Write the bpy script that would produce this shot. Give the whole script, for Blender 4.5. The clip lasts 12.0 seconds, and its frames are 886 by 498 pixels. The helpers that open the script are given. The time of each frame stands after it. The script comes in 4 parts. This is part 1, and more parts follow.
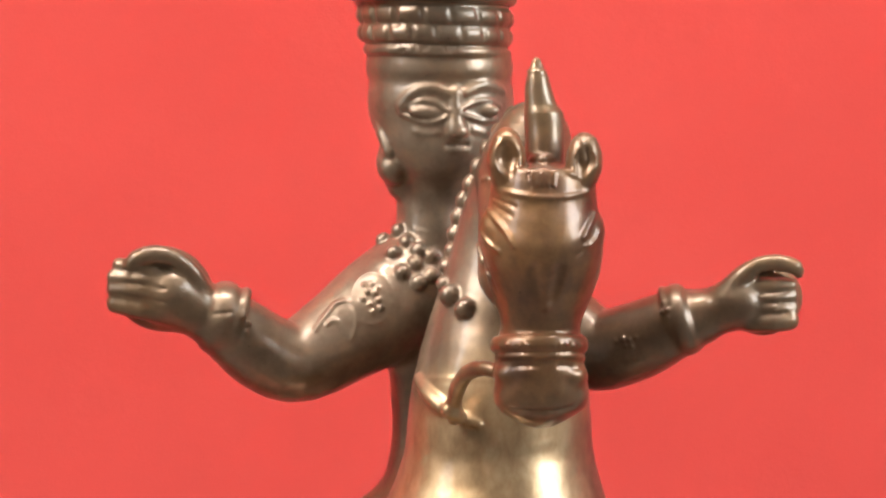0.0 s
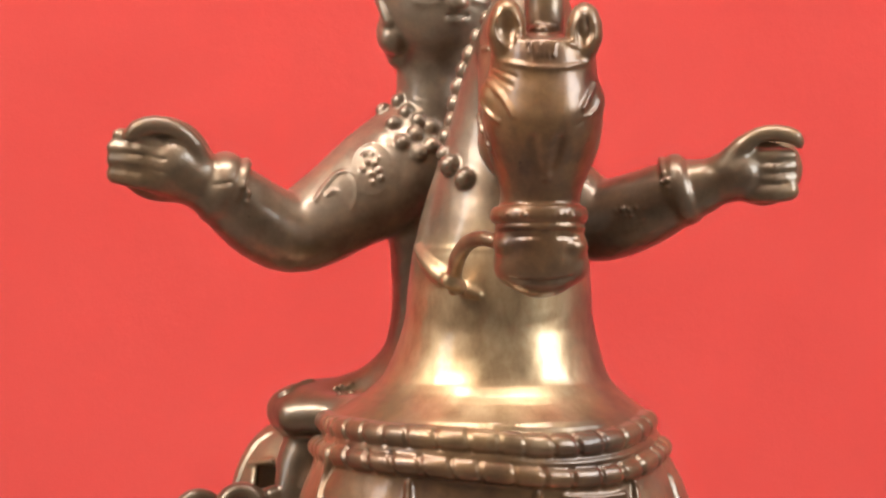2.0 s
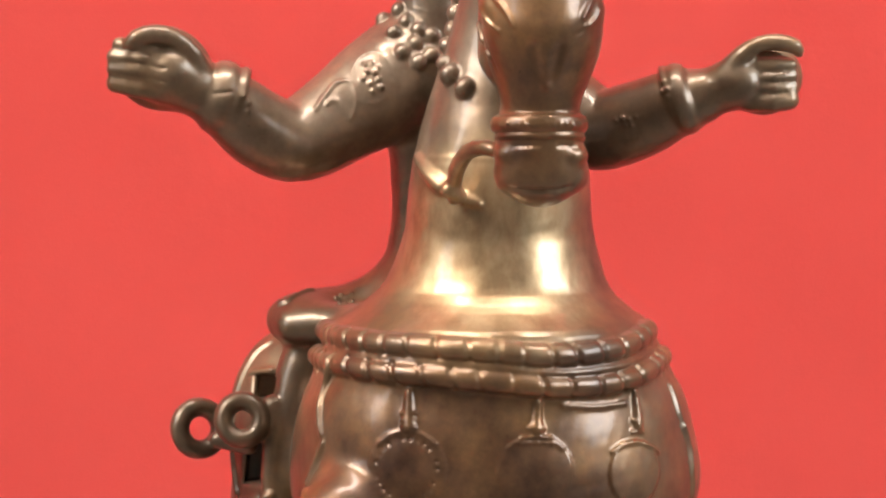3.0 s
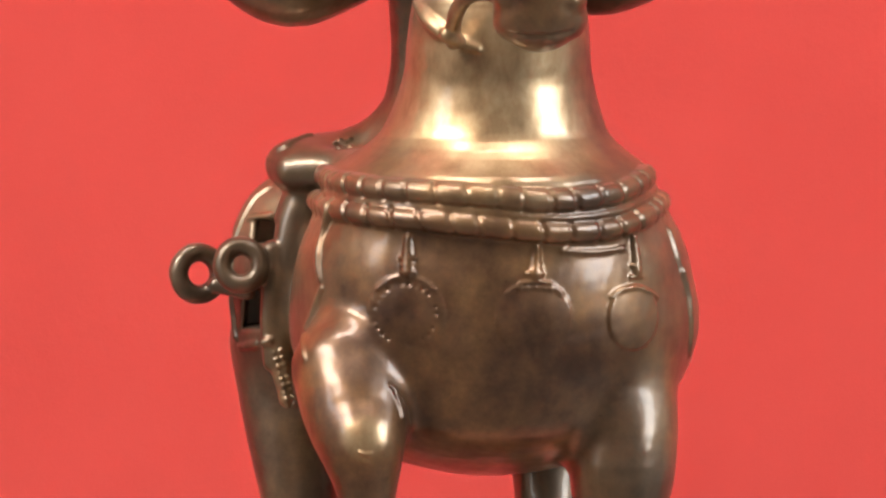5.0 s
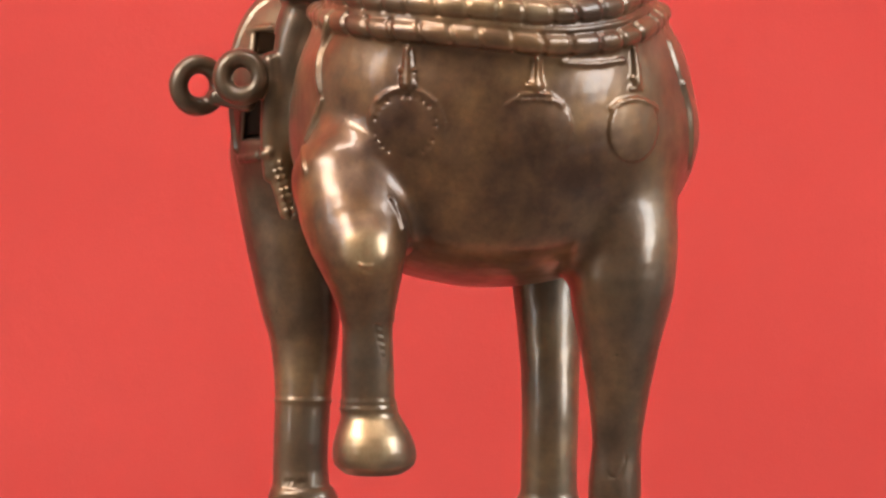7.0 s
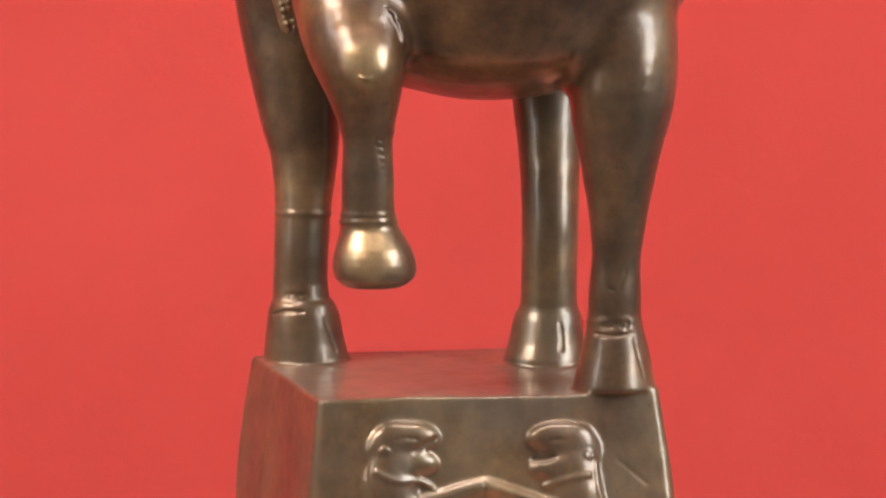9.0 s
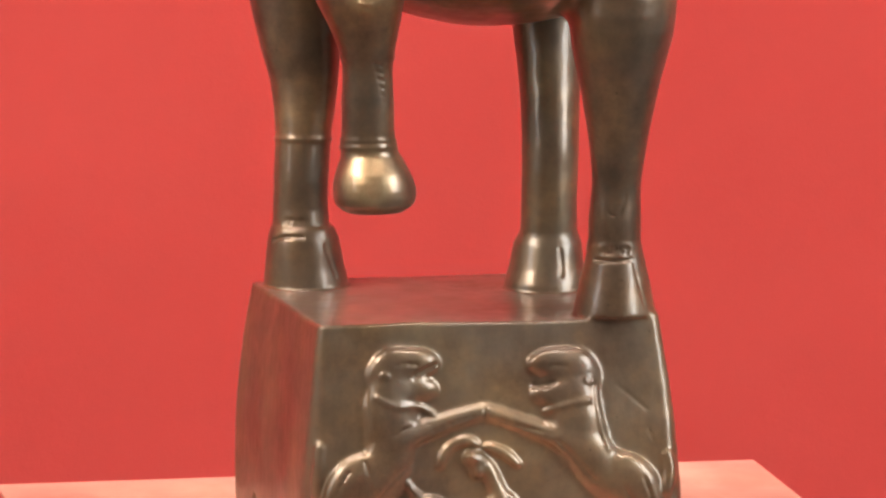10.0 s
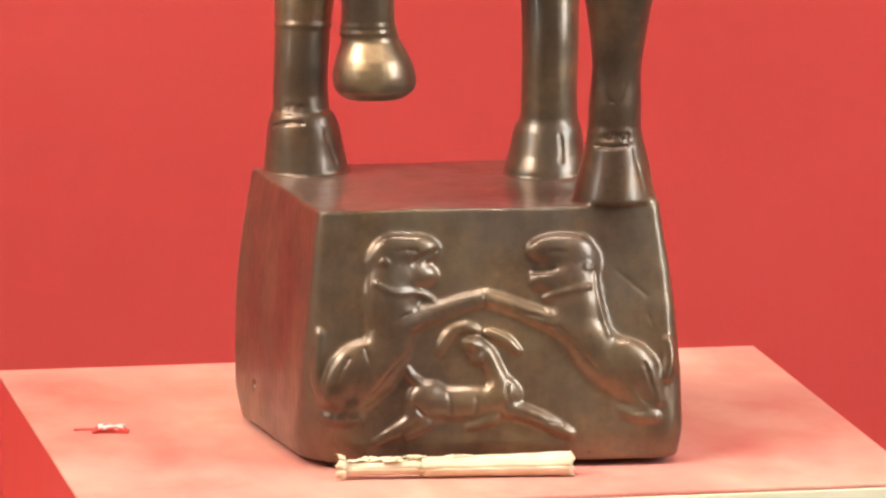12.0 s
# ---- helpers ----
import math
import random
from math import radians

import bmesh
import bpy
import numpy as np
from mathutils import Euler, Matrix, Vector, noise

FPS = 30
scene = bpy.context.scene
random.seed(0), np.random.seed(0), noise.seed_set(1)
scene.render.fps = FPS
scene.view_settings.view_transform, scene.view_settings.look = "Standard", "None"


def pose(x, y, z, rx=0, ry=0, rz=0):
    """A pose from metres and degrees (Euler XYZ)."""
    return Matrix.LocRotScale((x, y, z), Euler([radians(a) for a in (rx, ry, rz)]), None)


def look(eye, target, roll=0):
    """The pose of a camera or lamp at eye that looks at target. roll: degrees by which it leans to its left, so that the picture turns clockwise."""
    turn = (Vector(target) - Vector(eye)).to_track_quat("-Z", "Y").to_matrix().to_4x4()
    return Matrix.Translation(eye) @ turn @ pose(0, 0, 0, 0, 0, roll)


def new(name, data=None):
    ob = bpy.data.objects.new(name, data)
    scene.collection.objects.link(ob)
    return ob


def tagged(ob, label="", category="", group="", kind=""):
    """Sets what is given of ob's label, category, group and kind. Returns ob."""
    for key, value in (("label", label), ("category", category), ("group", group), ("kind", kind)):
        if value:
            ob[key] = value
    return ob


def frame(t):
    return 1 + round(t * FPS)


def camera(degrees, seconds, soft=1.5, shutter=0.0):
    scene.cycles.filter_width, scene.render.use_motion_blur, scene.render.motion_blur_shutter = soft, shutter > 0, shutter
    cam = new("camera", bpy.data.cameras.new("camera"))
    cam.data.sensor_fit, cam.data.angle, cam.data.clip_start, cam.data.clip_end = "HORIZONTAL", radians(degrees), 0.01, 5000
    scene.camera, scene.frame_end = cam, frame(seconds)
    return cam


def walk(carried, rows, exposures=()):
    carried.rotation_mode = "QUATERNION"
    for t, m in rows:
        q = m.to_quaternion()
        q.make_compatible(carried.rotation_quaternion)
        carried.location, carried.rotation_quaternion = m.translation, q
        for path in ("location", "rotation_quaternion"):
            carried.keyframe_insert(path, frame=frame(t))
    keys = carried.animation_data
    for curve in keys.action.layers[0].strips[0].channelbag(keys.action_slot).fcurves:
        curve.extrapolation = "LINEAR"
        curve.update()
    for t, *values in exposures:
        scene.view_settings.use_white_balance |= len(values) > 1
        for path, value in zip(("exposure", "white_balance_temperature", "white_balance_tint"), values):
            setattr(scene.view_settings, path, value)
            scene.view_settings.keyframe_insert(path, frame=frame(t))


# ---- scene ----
# ---- camera: stands 2 m before the statue on a tripod and tilts down it ----
cam = camera(7.476, 12.0, soft=2.5)
BLOCK_FOOT = 1.0
PLINTH_TOP = BLOCK_FOOT - 0.005
EYE = (0.0, -2.0, BLOCK_FOOT + 0.3886)
TILTS = [
    (0.0, -1.628, 0.000),
    (0.5, -1.829, 0.000),
    (1.0, -2.067, 0.000),
    (1.5, -2.368, 0.000),
    (2.0, -2.724, 0.000),
    (2.5, -3.101, 0.000),
    (2.7, -3.259, 0.000),
    (4.3, -4.312, -0.005),
    (4.5, -4.411, -0.005),
    (5.0, -4.799, -0.010),
    (5.5, -5.169, -0.010),
    (6.0, -5.636, -0.010),
    (6.5, -6.059, -0.010),
    (7.0, -6.388, -0.010),
    (7.2, -6.527, -0.010),
    (8.8, -7.807, -0.010),
    (9.0, -7.969, -0.010),
    (9.5, -8.311, -0.010),
    (10.0, -8.597, -0.010),
    (10.5, -8.862, -0.010),
    (11.0, -9.153, -0.010),
    (11.5, -9.330, -0.010),
    (12.0, -9.559, -0.010),
]
walk(cam, [(t, pose(*EYE, 90 + pitch, 0, turn)) for t, pitch, turn in TILTS], [(0.0, 1.15), (6.0, 1.11), (12.0, 1.06)])

# ---- light ----
world = bpy.data.worlds.new("room_air")
scene.world = world
world.use_nodes = True
world.node_tree.nodes["Background"].inputs[0].default_value = (1, 0.95, 0.9, 1)
world.node_tree.nodes["Background"].inputs[1].default_value = 0.12


def area_lamp(name, eye, target, size, size_y, watts, colour):
    data = bpy.data.lights.new(name, "AREA")
    data.shape, data.size, data.size_y, data.energy, data.color = "RECTANGLE", size, size_y, watts, colour
    lamp = new(name, data)
    lamp.matrix_world = look(eye, target)
    return lamp


area_lamp("ceiling_panel_light", (-1.5, -0.9, 2.96), (-0.3, -0.1, 1.2), 1.3, 1.1, 66, (1.0, 0.92, 0.80))
area_lamp("high_window_light", (-2.4, -1.3, 2.1), (0, 0, 1.25), 0.5, 1.5, 10, (0.74, 0.87, 1.0))
area_lamp("high_window_light", (2.4, -0.85, 2.1), (0, 0, 1.25), 1.8, 1.4, 62, (0.84, 0.94, 1.0))
# added fill lamp, stands for no fixture: brightens the backdrop from above
area_lamp("backdrop_fill", (0.0, -0.35, 2.9), (0.0, 0.32, 1.1), 1.6, 0.25, 22, (1.0, 0.92, 0.84))


# ---- materials ----
def material(name):
    m = bpy.data.materials.new(name)
    m.use_nodes = True
    t = m.node_tree
    return m, t, t.nodes["Principled BSDF"]


def noise_node(t, scale, detail=4, rough=0.55, stretch=(1, 1, 1)):
    coord = t.nodes.new("ShaderNodeTexCoord")
    mapping = t.nodes.new("ShaderNodeMapping")
    mapping.inputs["Scale"].default_value = stretch
    n = t.nodes.new("ShaderNodeTexNoise")
    n.inputs["Scale"].default_value, n.inputs["Detail"].default_value, n.inputs["Roughness"].default_value = scale, detail, rough
    t.links.new(coord.outputs["Object"], mapping.inputs["Vector"])
    t.links.new(mapping.outputs["Vector"], n.inputs["Vector"])
    return n.outputs["Fac"]


def ramp(t, fac, stops):
    r = t.nodes.new("ShaderNodeValToRGB")
    while len(r.color_ramp.elements) < len(stops):
        r.color_ramp.elements.new(0.5)
    for e, (p, c) in zip(r.color_ramp.elements, stops):
        e.position, e.color = p, (*c, 1)
    t.links.new(fac, r.inputs["Fac"])
    return r.outputs["Color"]


def bump(t, bsdf, fac, strength, distance):
    b = t.nodes.new("ShaderNodeBump")
    b.inputs["Strength"].default_value, b.inputs["Distance"].default_value = strength, distance
    t.links.new(fac, b.inputs["Height"])
    last = bsdf.inputs["Normal"]
    if last.is_linked:
        t.links.new(last.links[0].from_socket, b.inputs["Normal"])
    t.links.new(b.outputs["Normal"], last)


def value(t, fac, lo, hi):
    r = t.nodes.new("ShaderNodeMapRange")
    r.inputs["From Min"].default_value, r.inputs["From Max"].default_value = 0.3, 0.7
    r.inputs["To Min"].default_value, r.inputs["To Max"].default_value = lo, hi
    t.links.new(fac, r.inputs["Value"])
    return r.outputs["Result"]


def mixed(t, fac, a, b, mode="MIX"):
    m = t.nodes.new("ShaderNodeMix")
    m.data_type, m.blend_type = "RGBA", mode
    for s, v in ((m.inputs["Factor"], fac), (m.inputs[6], a), (m.inputs[7], b)):
        if isinstance(v, (int, float)):
            s.default_value = v
        elif isinstance(v, tuple):
            s.default_value = (*v, 1)
        else:
            t.links.new(v, s)
    return m.outputs[2]


def near(t, centre, radius):
    """1 at a place of the object, fading to 0 at the radius (metres), with a worn, uneven rim."""
    coord = t.nodes.new("ShaderNodeTexCoord")
    far = t.nodes.new("ShaderNodeVectorMath")
    far.operation = "DISTANCE"
    far.inputs[1].default_value = centre
    t.links.new(coord.outputs["Object"], far.inputs[0])
    uneven = t.nodes.new("ShaderNodeMath")
    uneven.operation = "MULTIPLY_ADD"
    uneven.inputs[1].default_value = radius * 0.5
    t.links.new(noise_node(t, 70, 5), uneven.inputs[0])
    t.links.new(far.outputs["Value"], uneven.inputs[2])
    r = t.nodes.new("ShaderNodeMapRange")
    r.interpolation_type = "SMOOTHSTEP"
    r.inputs["From Min"].default_value, r.inputs["From Max"].default_value = radius * 1.3, radius * 0.75
    t.links.new(uneven.outputs[0], r.inputs["Value"])
    return r.outputs["Result"]


def add(t, a, b):
    m = t.nodes.new("ShaderNodeMath")
    m.operation, m.use_clamp = "ADD", True
    t.links.new(a, m.inputs[0])
    t.links.new(b, m.inputs[1])
    return m.outputs[0]


def bronze():
    """Brown patina, rubbed to bright metal on the horse's neck, raised knee, raised hoof and plume."""
    m, t, b = material("worn_bronze")
    broad = ramp(t, noise_node(t, 26, 5, 0.6), [(0.30, (0.082, 0.050, 0.033)), (0.45, (0.138, 0.084, 0.050)), (0.57, (0.200, 0.120, 0.062)), (0.72, (0.310, 0.188, 0.088))])
    mid = ramp(t, noise_node(t, 130, 6, 0.7), [(0.34, (0.74, 0.72, 0.70)), (0.52, (0.98, 0.98, 0.98)), (0.68, (1.22, 1.16, 1.08))])
    brown = mixed(t, 1.0, broad, mid, "MULTIPLY")
    grey = mixed(t, value(t, noise_node(t, 30, 4, 0.55), -0.2, 0.6), brown, (0.130, 0.102, 0.070))
    rust = ramp(t, noise_node(t, 40, 5, 0.6), [(0.34, (0.075, 0.036, 0.021)), (0.5, (0.135, 0.068, 0.033)), (0.66, (0.225, 0.118, 0.050))])
    grey = mixed(t, add(t, add(t, near(t, CHEST, 0.066), near(t, BROW, 0.050)), near(t, THIGH, 0.032)), grey, mixed(t, 1.0, rust, mid, "MULTIPLY"))
    # rider painted paler, a veil of stray light put into the colour
    grey = mixed(t, near(t, RIDER_VEIL, 0.075), grey, mixed(t, 1.0, (0.215, 0.155, 0.108), mid, "MULTIPLY"))
    drip = ramp(t, noise_node(t, 60, 5, 0.6, (1, 1, 0.12)), [(0.35, (0.82, 0.80, 0.78)), (0.58, (1, 1, 1))])
    speck = ramp(t, noise_node(t, 520, 2, 0.5), [(0.19, (0.45, 0.42, 0.38)), (0.25, (1, 1, 1))])
    patina = mixed(t, 1.0, mixed(t, 1.0, grey, speck, "MULTIPLY"), drip, "MULTIPLY")
    gold = ramp(t, noise_node(t, 110, 6, 0.65, (1, 1, 0.6)), [(0.33, (0.25, 0.155, 0.080)), (0.5, (0.36, 0.235, 0.125)), (0.66, (0.46, 0.33, 0.19))])
    rubbed = None
    for centre, radius in ((NECK, 0.040), (KNEE, 0.008), (PLUME, 0.008), (HOOF, 0.010)):
        spot = near(t, centre, radius)
        rubbed = spot if rubbed is None else add(t, rubbed, spot)
    metal = mixed(t, rubbed, patina, gold)
    # level faces paled: hazy reflection of the red cloth put into the colour
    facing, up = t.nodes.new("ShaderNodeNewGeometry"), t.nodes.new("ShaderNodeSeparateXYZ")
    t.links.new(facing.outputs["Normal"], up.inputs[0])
    level_haze = t.nodes.new("ShaderNodeMapRange")
    level_haze.inputs["From Min"].default_value, level_haze.inputs["From Max"].default_value, level_haze.inputs["To Max"].default_value = 0.85, 1.0, 0.4
    t.links.new(up.outputs["Z"], level_haze.inputs["Value"])
    t.links.new(mixed(t, level_haze.outputs["Result"], metal, (0.36, 0.22, 0.18)), b.inputs["Base Color"])
    worn = ramp(t, noise_node(t, 60, 6, 0.65), [(0.32, (0.28, 0.28, 0.28)), (0.5, (0.36, 0.36, 0.36)), (0.68, (0.47, 0.47, 0.47))])
    t.links.new(mixed(t, rubbed, worn, (0.37, 0.37, 0.37)), b.inputs["Roughness"])
    t.links.new(mixed(t, rubbed, (0.52, 0.52, 0.52), (0.78, 0.78, 0.78)), b.inputs["Metallic"])
    b.inputs["Coat Weight"].default_value, b.inputs["Coat Roughness"].default_value = 0.4, 0.15
    bump(t, b, noise_node(t, 120, 5, 0.6), 0.11, 0.0009)
    bump(t, b, noise_node(t, 380, 4, 0.6, (1, 1, 0.35)), 0.12, 0.0005)
    return m


def cloth(name, lo, hi, weave=1400):
    m, t, b = material(name)
    base = ramp(t, noise_node(t, 6, 5), [(0.3, lo), (0.7, hi)])
    t.links.new(base, b.inputs["Base Color"])
    b.inputs["Roughness"].default_value = 0.85
    b.inputs["Specular IOR Level"].default_value = 0.2
    bump(t, b, noise_node(t, weave, 2), 0.2, 0.0004)
    bump(t, b, noise_node(t, 25, 4), 0.2, 0.004)
    return m


def faded_felt():
    m, t, b = material("faded_red_felt")
    patches = ramp(t, noise_node(t, 11, 5, 0.55, (1.1, 0.6, 1)), [(0.32, (0.48, 0.13, 0.10)), (0.42, (0.54, 0.20, 0.15)), (0.55, (0.585, 0.275, 0.20)), (0.70, (0.64, 0.39, 0.28))])
    streak = ramp(t, noise_node(t, 30, 4, 0.6, (1, 0.7, 1)), [(0.36, (0.95, 0.86, 0.83)), (0.5, (1, 1, 1))])
    t.links.new(mixed(t, 1.0, patches, streak, "MULTIPLY"), b.inputs["Base Color"])
    b.inputs["Roughness"].default_value = 0.9
    b.inputs["Specular IOR Level"].default_value = 0.2
    bump(t, b, noise_node(t, 1200, 2), 0.25, 0.0004)
    bump(t, b, noise_node(t, 40, 4), 0.3, 0.002)
    return m


def painted(name, lo, hi, scale=8, rough=0.7):
    m, t, b = material(name)
    t.links.new(ramp(t, noise_node(t, scale, 6), [(0.3, lo), (0.7, hi)]), b.inputs["Base Color"])
    t.links.new(value(t, noise_node(t, scale * 5, 4), rough - 0.1, rough + 0.1), b.inputs["Roughness"])
    bump(t, b, noise_node(t, scale * 40, 3), 0.15, 0.001)
    return m


NECK = tuple(0.001 * c for c in (12.4, -46.0, 268.0))
BROW = tuple(0.001 * c for c in (28.0, -90.0, 326.0))
CHEST = tuple(0.001 * c for c in (12.0, -52.0, 205.0))
THIGH = tuple(0.001 * c for c in (-27.0, -58.0, 178.0))
RIDER_VEIL = tuple(0.001 * c for c in (-20.0, 15.0, 335.0))
KNEE = tuple(0.001 * c for c in (-22.1, -66.0, 171.7))
HOOF = tuple(0.001 * c for c in (-21.0, -67.0, 117.5))
PLUME = tuple(0.001 * c for c in (27.1, -66.0, 378.1))
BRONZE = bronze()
RED_CLOTH = cloth("red_backdrop_cloth", (0.77, 0.089, 0.076), (0.83, 0.106, 0.091))
PINK_TOP = faded_felt()
RED_SIDE = cloth("red_felt", (0.56, 0.05, 0.04), (0.63, 0.065, 0.052))
CREAM = painted("cream_card_edge", (0.75, 0.62, 0.40), (0.85, 0.74, 0.52), 60)
PAPER = painted("yellowed_paper", (0.60, 0.46, 0.27), (0.76, 0.64, 0.43), 120, 0.8)
WALL = painted("grey_wall_paint", (0.30, 0.27, 0.24), (0.35, 0.32, 0.28), 3)
CEILING = painted("ceiling_paint", (0.5, 0.47, 0.42), (0.55, 0.52, 0.47), 3)
FLOOR = painted("grey_floor", (0.16, 0.14, 0.12), (0.21, 0.18, 0.15), 5, 0.5)


# ---- mesh helpers ----
def link(name, bm, mat, parent=None, label=""):
    mesh = bpy.data.meshes.new(name)
    bm.to_mesh(mesh)
    bm.free()
    mesh.materials.append(mat)
    ob = new(name, mesh)
    ob.parent = parent
    if label:
        tagged(ob, label)
    return ob


def part(name, bm, mat, parent, label=""):
    return link(name, bm, mat, parent, label)


def box(lo, hi, bevel=0.0, segments=2):
    bm = bmesh.new()
    bmesh.ops.create_cube(bm, size=1)
    size = [b - a for a, b in zip(lo, hi)]
    bmesh.ops.scale(bm, vec=size, verts=bm.verts)
    bmesh.ops.translate(bm, vec=[(a + b) / 2 for a, b in zip(lo, hi)], verts=bm.verts)
    if bevel:
        bmesh.ops.bevel(bm, geom=bm.edges[:], offset=bevel, segments=segments, profile=0.5, affect="EDGES")
    return bm


# ---- room ----
def structure(name, lo, hi, mat, label, category):
    return tagged(link(name, box(lo, hi), mat), label, category, kind="structure")


structure("floor", (-2.5, -4.0, -0.1), (2.5, 1.2, 0.0), FLOOR, "grey plain floor of the exhibition room", "floor")
structure("ceiling", (-2.5, -4.0, 3.0), (2.5, 1.2, 3.1), CEILING, "pale painted ceiling of the room", "ceiling")
structure("wall_north", (-2.5, 1.2, 0.0), (2.5, 1.3, 3.0), WALL, "plain grey painted wall behind the backdrop", "wall")
structure("wall_south", (-2.5, -4.1, 0.0), (2.5, -4.0, 3.0), WALL, "plain grey painted wall of the room", "wall")
structure("wall_west", (-2.6, -4.0, 0.0), (-2.5, 1.2, 3.0), WALL, "plain grey painted wall of the room", "wall")
structure("wall_east", (2.5, -4.0, 0.0), (2.6, 1.2, 3.0), WALL, "plain grey painted wall of the room", "wall")


def backdrop():
    """A hung sheet with shallow folds and a hem's thickness."""
    bm = bmesh.new()
    nx, nz, w, h = 120, 90, 3.2, 2.4
    grid = [[bm.verts.new((-w / 2 + w * i / nx,
                           0.34 + 0.006 * noise.noise((i * 0.10, j * 0.02, 0)) + 0.003 * noise.noise((i * 0.35, j * 0.12, 5)),
                           0.1 + h * j / nz)) for i in range(nx + 1)] for j in range(nz + 1)]
    for j in range(nz):
        for i in range(nx):
            bm.faces.new((grid[j][i], grid[j][i + 1], grid[j + 1][i + 1], grid[j + 1][i])).smooth = True
    bmesh.ops.solidify(bm, geom=bm.faces[:], thickness=0.002)
    return tagged(link("backdrop", bm, RED_CLOTH), "plain bright red cloth hung behind the statue", "backdrop", kind="structure")


backdrop()


# ---- plinth ----
def plinth():
    base = new("display_plinth")
    base.matrix_world = pose(0.0, 0.0176, 0.0, 0, 0, 10.3)
    part("body", box((-0.1215, -0.1112, 0.0), (0.1215, 0.1114, PLINTH_TOP - 0.0012), 0.001), RED_SIDE, base, "sides wrapped in red felt")
    part("edge", box((-0.1221, -0.1122, PLINTH_TOP - 0.006), (0.1221, -0.1112, PLINTH_TOP - 0.0012), 0.0003), CREAM, base, "cream card strip along one edge")
    part("top", box((-0.1226, -0.1109, PLINTH_TOP - 0.0012), (0.1226, 0.1124, PLINTH_TOP), 0.0004), PINK_TOP, base, "faded pinkish red felt top")
    return tagged(base, "square display plinth covered in faded red felt", "plinth")


plinth()


# ---- the statue: one bronze casting, shaped in millimetres from the middle of its foot ----
H = 0.52
FOOT = -5.0
LO = np.array((-108.0, -112.0, -7.0))
SHAPE = np.array((224, 212, 428)) / H
SHAPE = SHAPE.astype(int) + 1
field = np.full(SHAPE, 12.0, np.float32)
EYE_MM = np.array((0.0, -2000.0, 388.6))
YAW = radians(12)
RIGHT, BACK, UP = np.array((math.cos(YAW), math.sin(YAW), 0)), np.array((-math.sin(YAW), math.cos(YAW), 0)), np.array((0, 0, 1.0))


def blend(f, lo, hi, k, carve=False):
    """Joins the shape with distance f(x, y, z) softly (k mm) to the casting, or cuts it out."""
    a = np.clip(np.floor((np.array(lo) - k - 2 - LO) / H), 0, SHAPE - 1).astype(int)
    b = np.clip(np.ceil((np.array(hi) + k + 2 - LO) / H), 1, SHAPE).astype(int)
    if (b <= a).any():
        return
    x, y, z = (LO[i] + H * np.arange(a[i], b[i], dtype=np.float32) for i in range(3))
    d = f(x[:, None, None], y[None, :, None], z[None, None, :])
    part_of = field[a[0]:b[0], a[1]:b[1], a[2]:b[2]]
    old = -part_of if carve else part_of
    k = max(k, 0.01)
    h = np.maximum(k - np.abs(old - d), 0) / k
    out = np.minimum(old, d) - h * h * k / 4
    part_of[:] = -out if carve else out


def cone(a, b, k=3.0, carve=False):
    """A round cone between two (x, y, z, radius)."""
    a, b = np.array(a, float), np.array(b, float)
    ab, r0, r1 = b[:3] - a[:3], a[3], b[3]
    n = max(float(ab @ ab), 1e-6)

    def f(x, y, z):
        t = np.clip(((x - a[0]) * ab[0] + (y - a[1]) * ab[1] + (z - a[2]) * ab[2]) / n, 0, 1)
        return np.sqrt((x - a[0] - t * ab[0]) ** 2 + (y - a[1] - t * ab[1]) ** 2 + (z - a[2] - t * ab[2]) ** 2) - (r0 + t * (r1 - r0))
    blend(f, np.minimum(a[:3] - r0, b[:3] - r1), np.maximum(a[:3] + r0, b[:3] + r1), k, carve)


def limb(points, k=3.0, carve=False, step=3.0):
    """One smooth tapering branch through (x, y, z, radius) points."""
    spots = smooth_path(points, step)
    spots = np.array(spots)
    spots[:, 3] = np.maximum(spots[:, 3], 0.3)
    lo, hi = (spots[:, :3] - spots[:, 3:]).min(0), (spots[:, :3] + spots[:, 3:]).max(0)

    def f(x, y, z):
        d = np.full(np.broadcast_shapes(x.shape, y.shape, z.shape), 14.0, np.float32)
        for p, q in zip(spots, spots[1:]):
            r = max(p[3], q[3]) + k + 3
            cut = []
            for i, c in enumerate((x, y, z)):
                c = c.ravel()
                cut.append(slice(np.searchsorted(c, min(p[i], q[i]) - r), np.searchsorted(c, max(p[i], q[i]) + r)))
            xs, ys, zs = x[cut[0]], y[:, cut[1]], z[:, :, cut[2]]
            w = q[:3] - p[:3]
            n = max(float(w @ w), 1e-6)
            lean = np.clip((p[3] - q[3]) / math.sqrt(n), -0.9, 0.9)
            along = ((xs - p[0]) * w[0] + (ys - p[1]) * w[1] + (zs - p[2]) * w[2]) / math.sqrt(n)
            off = np.sqrt(np.maximum((xs - p[0]) ** 2 + (ys - p[1]) ** 2 + (zs - p[2]) ** 2 - along * along, 0))
            t = np.clip((along - off * lean / math.sqrt(1 - lean * lean)) / math.sqrt(n), 0, 1)
            e = np.sqrt((xs - p[0] - t * w[0]) ** 2 + (ys - p[1] - t * w[1]) ** 2 + (zs - p[2] - t * w[2]) ** 2) - (p[3] + t * (q[3] - p[3]))
            piece = d[tuple(cut)]
            np.minimum(piece, e, out=piece)
        return d
    blend(f, lo, hi, k, carve)


